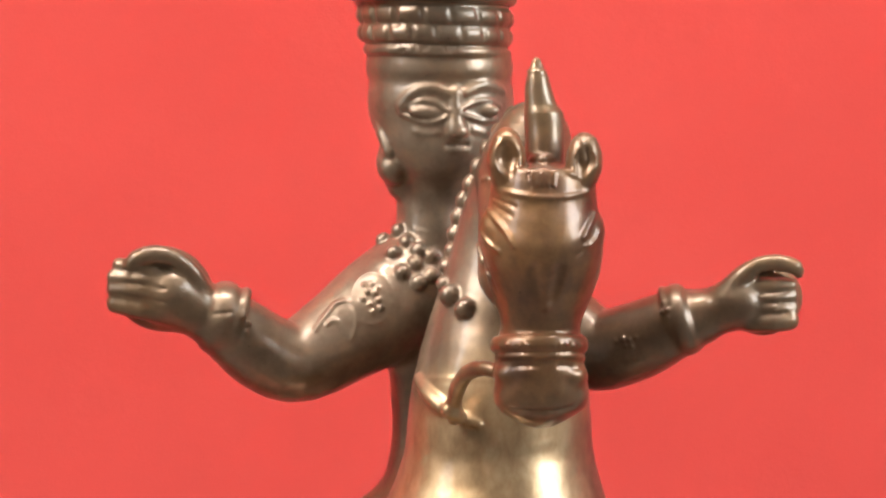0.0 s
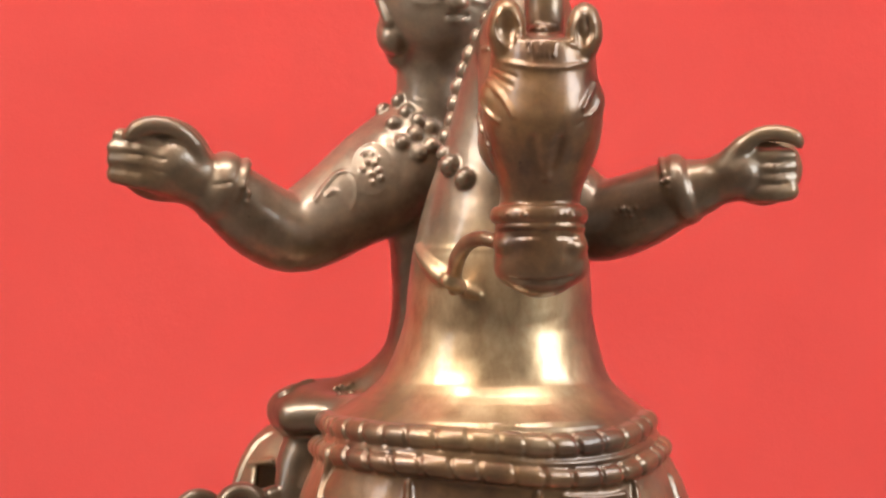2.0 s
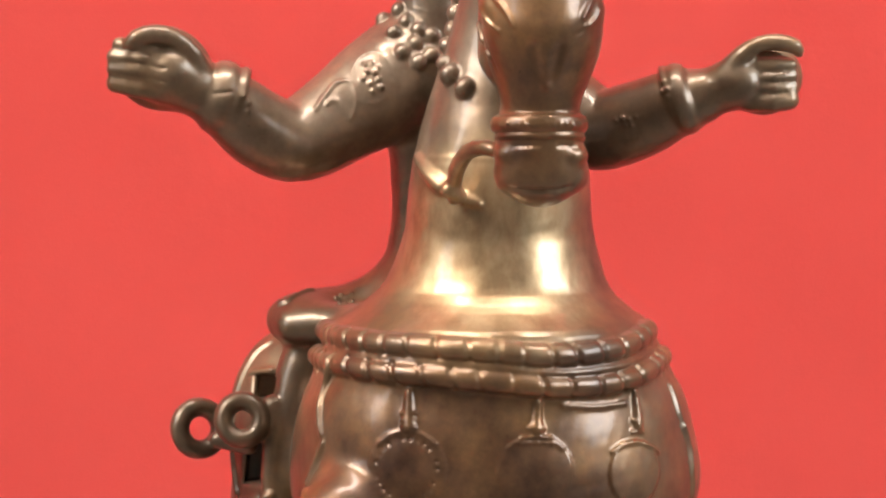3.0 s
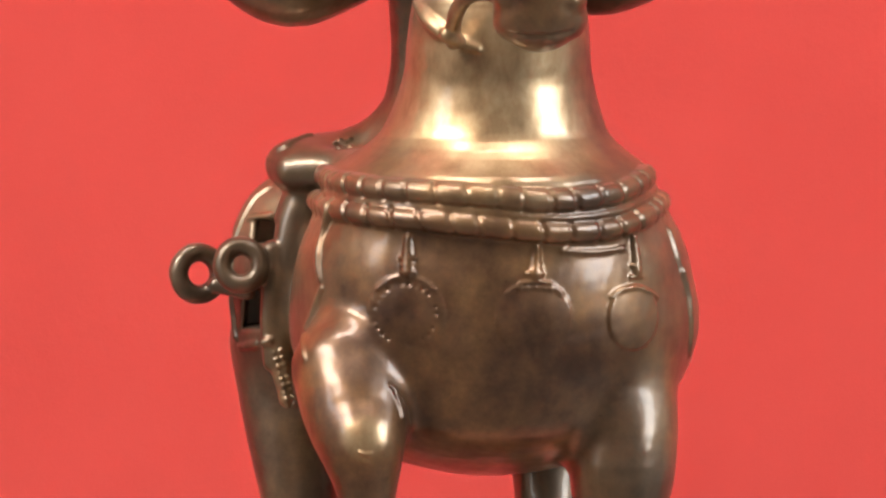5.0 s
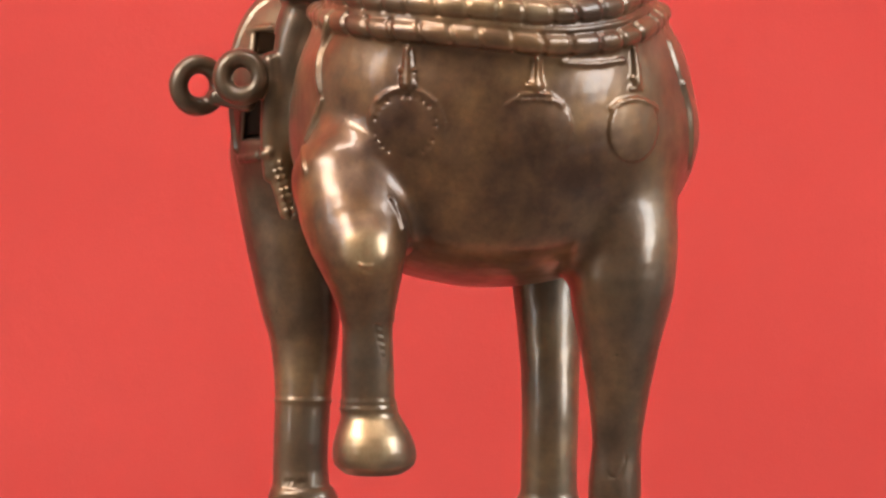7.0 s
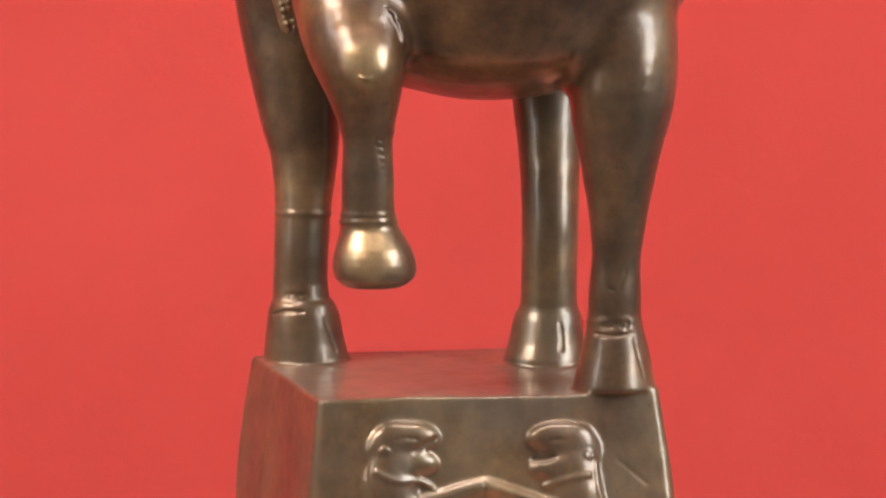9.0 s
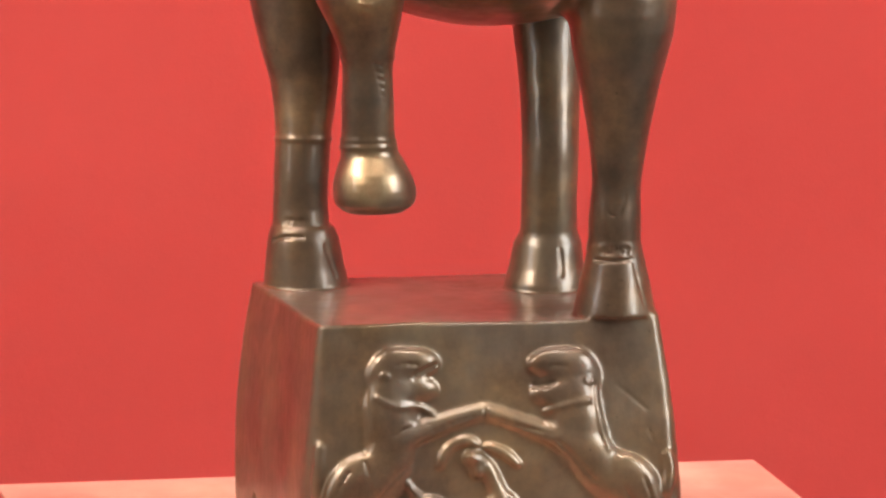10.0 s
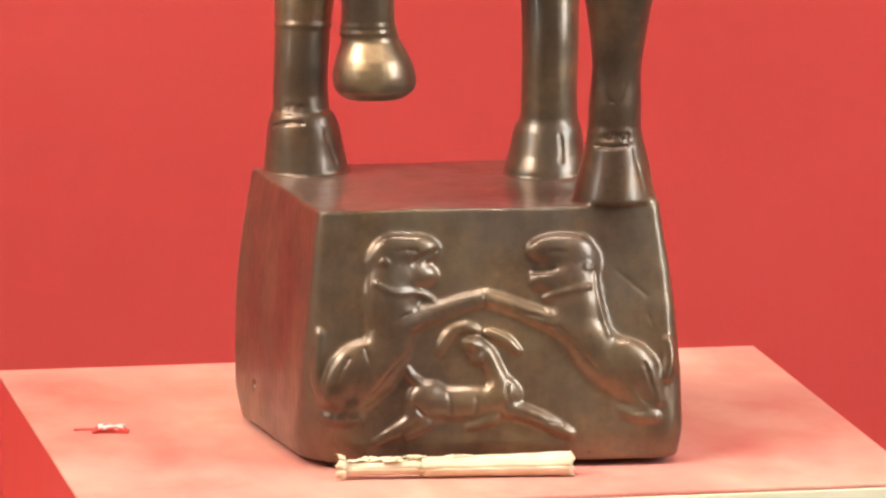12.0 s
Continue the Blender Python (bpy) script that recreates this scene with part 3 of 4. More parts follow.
    # hoof seams
    for points in ([(-35.1, 88.0, 0.5), (-33.0, 82.1, 0.5), (-31.0, 76.9, 0.5)], [(-51.2, 88.4, 0.5), (-47.0, 90.1, 0.5), (-40.3, 89.7, 0.5)], [(57.0, 83.8, 0.5), (58.7, 76.9, 0.5), (60.8, 69.3, 0.5)],
                   [(44.8, 83.3, 0.5), (51.6, 82.2, 0.5), (58.0, 83.6, 0.5)], [(35.1, 87.2, 0.5), (36.1, 82.1, 0.5), (35.8, 76.9, 0.5)]):
        relief(points, 0.0, 0.25, True)


def horse_body():
    egg((15.4, -6.0, 201.1), (61, 53, 46), 6, (0, 0, 12))             # chest and barrel
    egg((14.6, -12.0, 219.2), (56, 46, 34), 8, (0, 0, 12))            # shoulders under the collar
    egg((-2.7, 45.0, 202.3), (61, 42, 45), 10, (0, 0, 12))            # rump
    egg((13.5, -5.0, 176.2), (48, 46, 17.5), 8, (0, 0, 12))           # belly
    turned([(16.9, -18.0, 294.1, 23.5), (16.9, -18.0, 291.1, 24.9), (16.4, -16.0, 277.7, 26.9), (16.2, -15.0, 271.0, 28.2), (15.9, -14.0, 262.7, 30.7), (15.4, -13.0, 255.9, 33.9),
            (14.9, -12.0, 250.9, 39.4), (14.4, -12.0, 247.5, 44.4), (14.1, -12.0, 244.6, 47.5), (14.0, -11.0, 239.1, 49.6), (14.1, -10.0, 233.2, 50.9), (14.3, -8.0, 225.6, 49.8), (14.3, -8.0, 220.5, 46.5)], 4)
    limb([(16.4, -17.0, 281.9, 26.0), (16.5, -18.0, 291.1, 25.2), (17.2, -18.0, 306.0, 22.0), (18.3, -18.0, 322.5, 17.7), (20.0, -18.0, 334.1, 16.5), (22.4, -22.0, 347.4, 15.0), (24.8, -28.0, 357.4, 13.6), (26.2, -36.0, 364.9, 10.8)], 3)


def horse_legs():
    # standing foreleg
    limb([(51.0, -22.0, 185.1, 17.1), (52.6, -27.0, 172.4, 16.4), (52.6, -30.0, 157.7, 15.3), (52.0, -28.0, 140.8, 11.8), (51.8, -27.0, 124.0, 8.7), (51.3, -26.0, 109.6, 7.2), (50.9, -26.0, 98.7, 7.7), (50.7, -26.0, 89.4, 7.6)], 6)
    turned([(50.7, -26.0, 92.3, 7.4), (50.9, -26.0, 88.9, 8.4), (50.9, -26.0, 80.2, 10.4), (50.8, -26.0, 72.4, 12.0), (50.8, -26.0, 71.0, 12.0)], 1.2)
    # raised foreleg: the knee stands forward, the shin hangs
    limb([(-26.6, -42.0, 188.8, 17.0), (-24.8, -50.0, 178.2, 15.6), (-23.2, -56.0, 169.0, 12.6), (-21.8, -58.0, 157.7, 9.1), (-21.5, -57.0, 148.6, 7.4), (-21.4, -56.0, 137.7, 7.6), (-21.3, -55.0, 125.7, 7.8)], 6)
    egg((-21.8, -62.0, 170.0), (8, 8, 9), 6)
    turned([(-20.7, -55.0, 125.0, 7.3), (-20.6, -55.0, 122.6, 8.4), (-20.0, -56.0, 117.4, 10.8), (-19.6, -56.0, 112.8, 12.1), (-19.5, -56.0, 108.4, 11.6), (-19.6, -56.0, 105.8, 8.4)], 2)
    # hind legs
    limb([(-46.9, 42.0, 187.2, 17.0), (-45.1, 38.0, 166.9, 14.9), (-43.0, 34.0, 146.8, 12.4), (-41.5, 32.0, 133.3, 10.2), (-41.9, 28.0, 116.6, 8.4), (-42.5, 26.0, 103.1, 8.3), (-42.7, 26.0, 94.5, 8.3), (-42.3, 25.0, 86.9, 8.8)], 6)
    turned([(-42.0, 25.0, 90.0, 9.0), (-41.8, 25.0, 86.5, 10.6), (-41.4, 25.0, 77.4, 11.9), (-41.0, 25.0, 71.8, 12.9), (-41.0, 25.0, 70.1, 12.9)], 0.8)
    limb([(34.4, 42.0, 166.5, 15.3), (32.5, 36.0, 150.0, 11.2), (32.6, 30.0, 133.5, 9.3), (32.7, 24.0, 113.7, 8.6), (32.3, 22.0, 96.8, 8.4), (32.2, 22.0, 86.5, 8.8)], 6)
    turned([(32.0, 22.0, 87.8, 8.4), (31.9, 22.0, 85.4, 10.2), (31.6, 21.0, 78.0, 11.4), (31.2, 20.0, 73.3, 12.5), (31.2, 20.0, 70.9, 12.5)], 1.2)
    # cords and cuts at the pasterns
    for c, r in (((-21.3, -55.0, 126.4), 7.6), ((-21.3, -55.0, 124.4), 7.9), ((50.7, -26.0, 90.9), 7.4), ((-42.3, 25.0, 88.1), 8.5), ((-41.9, 28.0, 115.7), 8.2), ((-21.5, -57.0, 150.7), 7.4)):
        ring(c, (0, 0.1, 1), r, 0.6, 0.8)
    for i in range(7):
        a, b = (48.2, 86.7), (47.5, 84.3)
        relief([(a[0] + 1.25 * i, a[1], 0.55), (b[0] + 1.25 * i, b[1], 0.55)], 0.0, 0.2, True)
    for i in range(5):
        a, b = (-46.5, 95.5), (-47.2, 92.5)
        relief([(a[0] + 1.5 * i, a[1], 0.55), (b[0] + 1.5 * i, b[1], 0.55)], 0.0, 0.2, True)


def horse_head():
    limb([(28.0, -80.0, 345.0, 14.4), (28.2, -80.5, 341.5, 15.8), (28.2, -80.5, 336.6, 17.0), (28.2, -79.0, 331.0, 16.5), (28.0, -78.0, 321.4, 13.4), (27.7, -78.0, 314.3, 11.4), (27.5, -77.0, 308.8, 11.6), (27.6, -76.0, 300.8, 12.4), (27.8, -75.0, 295.3, 11.6)], 4)
    turned([(28.3, -80.5, 357.0, 13.8), (28.3, -80.5, 353.5, 14.6), (28.3, -80.5, 347.5, 15.2), (28.3, -80.0, 341.0, 15.6)], 1.0)
    limb([(23.9, -38.0, 354.3, 13.7), (23.8, -46.0, 339.7, 13.7), (23.0, -46.0, 326.7, 13.0)], 5)
    egg((27.6, -76.0, 294.0), (12.8, 10, 9.6), 3)
    egg((19.8, -75.0, 292.4), (5.4, 7, 5.7), 1.2)
    egg((36.1, -75.0, 292.4), (5.4, 7, 5.7), 1.2)
    relief([(18.7, 284.8, 0.7), (24.4, 283.8, 0.7), (29.4, 283.7, 0.7), (34.4, 284.0, 0.7), (39.4, 285.2, 0.7)], 0.0, 0.5, True)
    egg((19.1, -79.0, 298.4), (4.7, 6, 3.8), 1.5)
    egg((36.4, -79.0, 298.1), (4.7, 6, 3.8), 1.5)
    # bridle
    ring((27.3, -77.0, 306.7), (0, 0.1, 1), 12.2, 1.8, 0.5, 1.4)
    ring((27.5, -77.0, 303.0), (0, 0.1, 1), 12.0, 1.0, 0.5)
    limb([(16.2, -76.0, 298.6, 2.1), (11.9, -72.0, 299.9, 2.3), (7.1, -65.0, 298.3, 2.4), (3.9, -58.0, 293.0, 2.4), (3.1, -52.0, 287.9, 2.1), (3.1, -45.0, 283.9, 2.0)], 0.8)
    relief([(-7.7, 294.5, 1.7), (-5.3, 290.2, 2.3), (-1.5, 286.0, 2.7), (3.5, 282.7, 2.5), (11.0, 279.8, 1.3)], 0.15, 0.8)
    # brow band, forelock and crest
    for i in range(7):
        a = (25.3, 354.3)
        relief([(a[0] + 1.35 * i, a[1], 0.4), (a[0] + 1.2 * i + 0.5, a[1] - 5.0, 0.4)], 0.0, 0.25, True)
    relief([(12.0, 350.3, 0.7), (19.3, 348.3, 0.7), (27.7, 346.9, 0.8), (36.0, 347.3, 0.7), (43.7, 348.9, 0.7)], 0.1, 0.4)
    relief([(11.3, 352.3, 0.7), (16.0, 353.3, 0.7), (21.3, 354.6, 0.7)], 0.1, 0.4)
    relief([(36.7, 354.6, 0.7), (40.2, 353.3, 0.7), (43.0, 352.3, 0.7)], 0.1, 0.4)
    relief([(24.7, 358.3, 1.7), (29.3, 357.9, 1.8), (34.0, 358.3, 1.7)], 0.0, 0.5)
    for i in range(5):
        a = (26.0, 354.6)
        relief([(a[0] + 1.75 * i, a[1], 0.6), (a[0] + 1.6 * i + 0.3, a[1] - 2.5, 0.7), (a[0] + 1.5 * i + 0.6, a[1] - 4.8, 0.5)], 0.4, 0.5)
    # eyes with lids, cheek lines and the hollow of the nose
    egg((14.1, -84.0, 340.7), (3.6, 5, 4.4), 3)
    egg((41.5, -84.0, 339.7), (3.6, 5, 4.4), 3)
    relief([(11.3, 344.9, 0.8), (15.0, 341.3, 1.0), (18.7, 336.6, 0.8), (21.3, 331.6, 0.7)], 0.1, 0.4)
    relief([(10.7, 338.6, 0.7), (13.0, 333.3, 0.7), (17.3, 330.6, 0.7)], 0.1, 0.4)
    relief([(10.3, 333.3, 0.8), (12.0, 326.9, 0.8), (14.7, 321.9, 0.7)], 0.1, 0.5)
    relief([(45.3, 343.3, 0.8), (43.3, 338.9, 0.8), (41.0, 333.9, 0.7)], 0.1, 0.4)
    relief([(46.3, 337.8, 0.7), (44.7, 333.3, 0.7), (41.7, 331.9, 0.7)], 0.1, 0.4)
    stud(*(30.7, 314.9), 1.6, 0.3, 1)
    # ears and plume
    limb([(18.0, -86.0, 353.0, 4.0), (17.9, -87.0, 358.5, 5.7), (17.8, -87.0, 364.0, 4.4), (17.6, -87.0, 367.6, 1.0)], 1.0)
    limb([(18.2, -92.5, 355.0, 1.2), (18.0, -93.0, 359.8, 3.7), (17.8, -92.0, 364.0, 1.2)], 0.5, True)
    limb([(39.0, -86.0, 352.5, 3.6), (39.8, -87.0, 358.0, 5.2), (40.0, -87.0, 363.0, 4.1), (40.0, -87.0, 366.2, 1.0)], 1.0)
    limb([(39.6, -92.0, 354.5, 1.0), (40.0, -92.5, 359.0, 3.0), (40.2, -91.5, 363.0, 1.0)], 0.5, True)
    relief([(41.3, 363.6, 0.7), (41.3, 360.3, 0.7), (41.7, 357.3, 1.0)], 0.0, 0.4)
    turned([(26.6, -76.0, 388.6, 0.5), (26.6, -76.0, 387.6, 1.3), (26.6, -76.0, 385.1, 2.1), (26.6, -76.0, 384.1, 2.4), (26.8, -76.0, 383.1, 3.0), (27.1, -76.0, 379.0, 3.8), (27.7, -76.0, 374.8, 4.5), (28.5, -76.0, 372.6, 5.5), (28.9, -76.0, 368.6, 5.8), (28.9, -77.0, 363.7, 5.6), (28.7, -79.0, 356.0, 5.6)], 0.8)
    ring((26.6, -76.0, 384.4), (0.05, 0, 1), 2.2, 0.6, 0.3)
    for c in ((19.8, -32.0, 371.4), (16.1, -26.0, 366.9), (12.9, -18.0, 361.8), (10.1, -16.0, 356.5), (7.9, -15.0, 351.5), (6.0, -14.0, 346.9), (4.5, -14.0, 341.9), (3.3, -14.0, 337.0), (2.5, -14.0, 332.0), (1.8, -14.0, 327.0), (1.3, -14.0, 322.4)):
        egg(c, (2.2, 2.6, 2.9), 0.5, (0, 25, 0))
    stud(*(2.2, 318.2), 3.4, 0.0, 0.6)
    stud(*(6.3, 314.2), 3.2, 0.0, 0.6)


def trappings():
    """The two corded collars, the hanging discs and the leaves at the shoulders."""
    cord([(-35.8, 243.3), (-33.3, 241.0), (-27.4, 239.8), (-14.0, 238.3), (2.7, 237.0), (19.4, 235.6), (32.8, 235.1), (46.1, 236.1), (55.3, 238.5), (60.8, 242.3), (62.5, 245.9)], 3.5, 8.4)
    cord([(-37.8, 235.6), (-34.9, 233.3), (-27.4, 231.6), (-14.0, 229.8), (2.7, 228.3), (19.4, 226.7), (32.8, 225.6), (46.2, 225.9), (56.2, 228.3), (62.9, 232.3), (66.2, 237.0)], 3.5, 8.4)
    relief([(-35.1, 237.6, 1.0), (-27.4, 235.6, 1.0), (-14.0, 234.0, 1.0), (2.7, 232.6, 1.0), (19.4, 230.9, 1.0), (32.8, 229.9, 1.0), (46.1, 230.6, 1.0), (56.2, 233.3, 1.0), (62.2, 237.0, 1.0)], 0.1, 0.8)
    relief([(34.5, 220.2, 0.7), (44.5, 219.5, 0.7), (54.9, 220.9, 0.7)], 0.1, 0.4)
    for (x, z), r in (((-10.7, 201.2), 11.9), ((27.5, 200.2), 11.2), ((57.0, 200.4), 9.6)):
        disc(x, z, r)
        loop(x, z, r - 0.4, r - 0.4, 0.6, 0.2, 0.4, False, 38, 142)
    x, z = (-10.9, 201.2)
    for i in range(26):
        a = 2 * math.pi * i / 26
        stud(x + 9.2 * math.cos(a), z + 9.2 * math.sin(a), 0.65, -0.15, 0.3, True)
    relief([(-10.0, 224.9, 1.2), (-10.0, 218.2, 1.8), (-10.0, 213.2, 2.2)], 0.2, 0.6)
    relief([(28.1, 222.2, 1.2), (28.1, 216.5, 1.5), (27.8, 212.3, 2.3)], 0.2, 0.6)
    relief([(56.9, 224.9, 0.8), (57.5, 218.5, 1.5), (57.9, 213.2, 1.7)], 0.2, 0.6)
    for points in ([(-13.0, 217.9, 0.5), (-7.4, 217.9, 0.5)], [(-13.0, 216.0, 0.5), (-7.4, 216.0, 0.5)], [(-13.0, 213.8, 0.5), (-7.4, 213.8, 0.5)], [(24.8, 213.5, 0.5), (30.8, 213.5, 0.5)],
                   [(22.4, 210.5, 0.5), (27.8, 211.0, 0.5), (33.5, 210.5, 0.5)], [(22.1, 208.8, 0.5), (27.8, 209.3, 0.5), (33.6, 208.6, 0.5)], [(55.5, 215.8, 0.5), (59.6, 215.8, 0.5)], [(55.5, 212.5, 0.5), (59.9, 212.5, 0.5)]):
        relief(points, 0.0, 0.3)
    relief([(-35.1, 234.6, 1.0), (-34.1, 229.9, 1.3), (-36.1, 223.2, 1.5), (-37.1, 217.3, 1.5), (-36.1, 210.6, 0.8)], 0.35, 0.8)
    relief([(-35.5, 209.8, 0.8), (-38.2, 202.2, 1.5), (-41.2, 194.3, 1.5), (-41.5, 189.6, 1.0), (-40.2, 186.6, 0.8)], 0.35, 0.8)
    relief([(67.2, 227.3, 0.8), (69.6, 219.9, 1.2), (71.6, 213.2, 0.8)], 0.35, 0.8)
    relief([(71.6, 214.8, 1.2), (73.6, 204.8, 1.5), (74.0, 195.5, 1.3), (73.4, 187.9, 0.8)], 0.35, 0.8)
    relief([(-15.8, 180.4, 0.7), (-12.1, 177.0, 0.8), (-10.4, 171.9, 0.8), (-9.4, 167.7, 0.7)], 0.0, 0.4)
    relief([(-14.1, 178.7, 0.7), (-12.1, 173.6, 0.7), (-11.4, 169.4, 0.5)], 0.0, 0.4)


def rider():
    # torso, neck and head
    turned([(-2.0, 18.0, 321.3, 16.8), (-2.0, 20.0, 311.1, 15.5), (-2.0, 22.0, 294.2, 14.2), (-1.7, 22.0, 277.3, 13.5), (-1.4, 22.0, 265.4, 15.5), (-1.0, 22.0, 257.0, 19.9), (-0.7, 20.0, 247.0, 25.2)], 5, 0.85)
    egg((-1.5, 18.0, 321.3), (21, 13, 14), 6, (0, 0, 12))
    limb([(-2.4, 18.0, 334.8, 11.8), (-2.7, 18.0, 341.5, 11.1), (-2.7, 18.0, 349.9, 11.1)], 4)
    egg((-0.8, 16.0, 375.5), (21.8, 20.5, 20), 3, (0, 0, 12))
    egg((0.3, 13.0, 362.4), (17.3, 16.5, 14), 6, (0, 0, 12))
    turned([(-1.2, 16.0, 389.5, 21.2), (-1.1, 16.0, 386.0, 21.8), (-1.0, 16.0, 383.2, 21.6), (-1.0, 16.0, 380.8, 20.6)], 1.2, 0.96)
    limb([(-18.6, 10.0, 370.0, 2.0), (-17.4, 7.0, 365.5, 2.2), (-15.6, 5.0, 360.5, 2.0)], 0.7)
    limb([(-15.6, 5.0, 368.0, 1.3), (-14.4, 4.0, 363.5, 1.3)], 0.7)
    egg((-14.4, 8.0, 355.6), (4.8, 5.0, 4.9), 1.2)
    limb([(-15.7, 10.0, 358.4, 3.7), (-13.3, 14.0, 350.0, 3.4)], 3)
    # face
    relief([(3.7, 378.9, 1.5), (3.7, 374.4, 1.7), (3.7, 370.3, 2.2), (3.7, 367.3, 2.7)], 0.0, 1.5)
    for (x, z), w in (((-4.8, 372.4), 5.6), ((12.2, 372.6), 5.0)):
        egg(surface(x, z)[0] + np.array((0, 1.1, 0)), (w * 0.95, 2.2, 2.1), 0.6)
        relief([(x - w - 3.0, z - 0.4, 0.6), (x - w * 0.6, z + 2.6, 0.8), (x, z + 3.7, 0.9), (x + w * 0.6, z + 2.6, 0.8), (x + w + 1.6, z - 0.6, 0.6)], 0.0, 0.5)
        relief([(x - w - 3.0, z - 0.4, 0.6), (x - w * 0.6, z - 2.6, 0.7), (x, z - 3.5, 0.8), (x + w * 0.6, z - 2.8, 0.7), (x + w + 1.6, z - 0.6, 0.6)], 0.0, 0.5)
        relief([(x - w * 0.7, z - 5.6, 0.8), (x, z - 6.7, 0.9), (x + w * 0.7, z - 5.6, 0.7)], 0.75, 0.9)
    egg(surface(4.4, 366.2)[0] + np.array((0, 1.0, 0)), (3.1, 2.6, 2.4), 1.2)
    relief([(-13.3, 373.3, 1.0), (-9.3, 377.9, 1.3), (-3.7, 379.6, 1.3), (1.7, 377.6, 1.0)], 0.3, 1.5)
    relief([(6.0, 377.3, 1.0), (9.7, 379.8, 1.3), (14.7, 380.1, 1.3), (18.7, 377.9, 0.8)], 0.3, 1.5)
    relief([(0.3, 360.3, 1.0), (4.0, 361.1, 1.2), (7.7, 360.4, 1.0)], 0.65, 1.2)
    relief([(1.0, 362.4, 0.7), (4.0, 362.1, 0.7), (7.3, 362.4, 0.7)], 0.0, 0.4, True)
    # arms
    limb([(-10.4, 18.0, 320.0, 15.6), (-17.5, 14.0, 313.8, 16.6), (-27.5, 10.0, 307.2, 14.5), (-37.5, 6.0, 300.8, 13.1), (-44.9, 2.0, 298.4, 12.1), (-53.2, -2.0, 301.6, 11.6), (-59.7, -6.0, 306.6, 10.8), (-65.1, -9.0, 311.2, 9.6)], 5)
    limb([(-64.6, -9.0, 311.4, 8.6), (-72.8, -12.0, 314.8, 8.3), (-80.2, -14.0, 319.1, 9.3)], 2)
    limb([(12.8, 22.0, 321.2, 13.1), (24.6, 18.0, 316.7, 13.9), (36.2, 10.0, 307.0, 13.1), (46.2, 6.0, 301.8, 12.2), (57.7, 1.0, 304.8, 11.5), (69.2, -4.0, 310.1, 9.9), (74.5, -6.0, 311.5, 8.3)], 5)
    limb([(71.7, -5.0, 310.8, 7.6), (79.1, -7.0, 313.3, 7.1), (87.3, -9.0, 316.4, 8.0)], 2)
    # clenched fists
    egg((-82.3, -11.0, 320.3), (15.0, 7.0, 12.5), 2, (0, 14, 0))
    for points in ([(-94.6, -17.0, 327.8, 2.1), (-88.2, -19.0, 326.5, 2.3), (-81.3, -18.0, 323.8, 2.0)], [(-96.1, -17.0, 324.1, 2.3), (-88.2, -20.0, 323.2, 2.3), (-79.7, -18.0, 321.5, 2.0)],
                   [(-96.1, -17.0, 320.5, 2.3), (-88.2, -20.0, 319.8, 2.3), (-79.0, -18.0, 318.5, 2.0)], [(-95.5, -16.0, 316.3, 3.0), (-88.3, -18.0, 314.9, 3.3), (-80.1, -16.0, 313.2, 3.0)]):
        limb(points, 1.6)
    limb([(-70.9, -14.0, 317.4, 4.3), (-73.4, -17.0, 324.5, 3.3), (-78.0, -19.0, 329.2, 2.8), (-84.0, -20.0, 330.5, 3.0), (-89.3, -20.0, 329.5, 2.8), (-91.5, -20.0, 327.2, 1.8)], 1.2)
    limb([(-74.2, -17.0, 322.5, 2.0), (-77.0, -18.0, 319.2, 2.3), (-78.0, -18.0, 314.2, 2.3)], 1.5)
    egg((94.1, -7.0, 317.5), (11.5, 6.5, 11.0), 2)
    for points in ([(91.3, -12.0, 321.3, 2.2), (97.1, -13.0, 321.3, 2.3), (101.9, -12.0, 321.3, 2.0)], [(91.3, -12.0, 317.8, 2.0), (97.0, -14.0, 317.9, 2.0), (102.4, -12.0, 318.2, 1.8)],
                   [(91.3, -12.0, 314.8, 2.0), (97.1, -14.0, 314.6, 2.0), (102.5, -12.0, 314.8, 1.8)], [(90.6, -11.0, 310.7, 3.0), (97.1, -13.0, 310.7, 3.1), (101.5, -12.0, 311.2, 3.0)]):
        limb(points, 1.4)
    limb([(83.1, -11.0, 318.1, 4.0), (87.5, -13.0, 324.0, 3.0), (92.4, -14.0, 327.7, 2.3), (97.9, -14.0, 328.3, 2.5), (103.0, -14.0, 327.0, 2.3), (104.4, -13.0, 324.7, 1.3)], 1.2)
    # bracelets
    ring((-65.4, -9.0, 311.9), (1, 0.1, -0.28), 8.6, 2.4, 0.8, 1.7)
    ring((-61.1, -8.0, 310.9), (1, 0.1, -0.4), 9.0, 1.5, 0.8)
    ring((70.4, -5.0, 311.1), (1, -0.1, 0.32), 8.8, 2.2, 0.8, 1.5)
    ring((67.2, -4.0, 311.0), (1, -0.1, 0.32), 9.2, 1.2, 0.8)
    # necklace
    for x, z in ((-17.7, 334.6), (-13.3, 337.3), (-11.0, 334.1), (-14.7, 330.8), (-7.3, 331.6), (-8.0, 327.6), (-3.3, 329.9), (-3.3, 324.2), (-12.0, 324.9), (0.7, 326.9), (-7.0, 321.9), (0.0, 321.6)):
        stud(x, z, 2.5, 0.2, 0.5)
    relief([(-9.8, 338.3, 0.5), (-5.7, 336.6, 0.5), (-0.7, 337.3, 0.5)], 0.1, 0.3)
    # ornaments cut into the sleeves
    loop(-21.0, 317.2, 6.4, 8.2, 0.45, 0.25, 0.3)
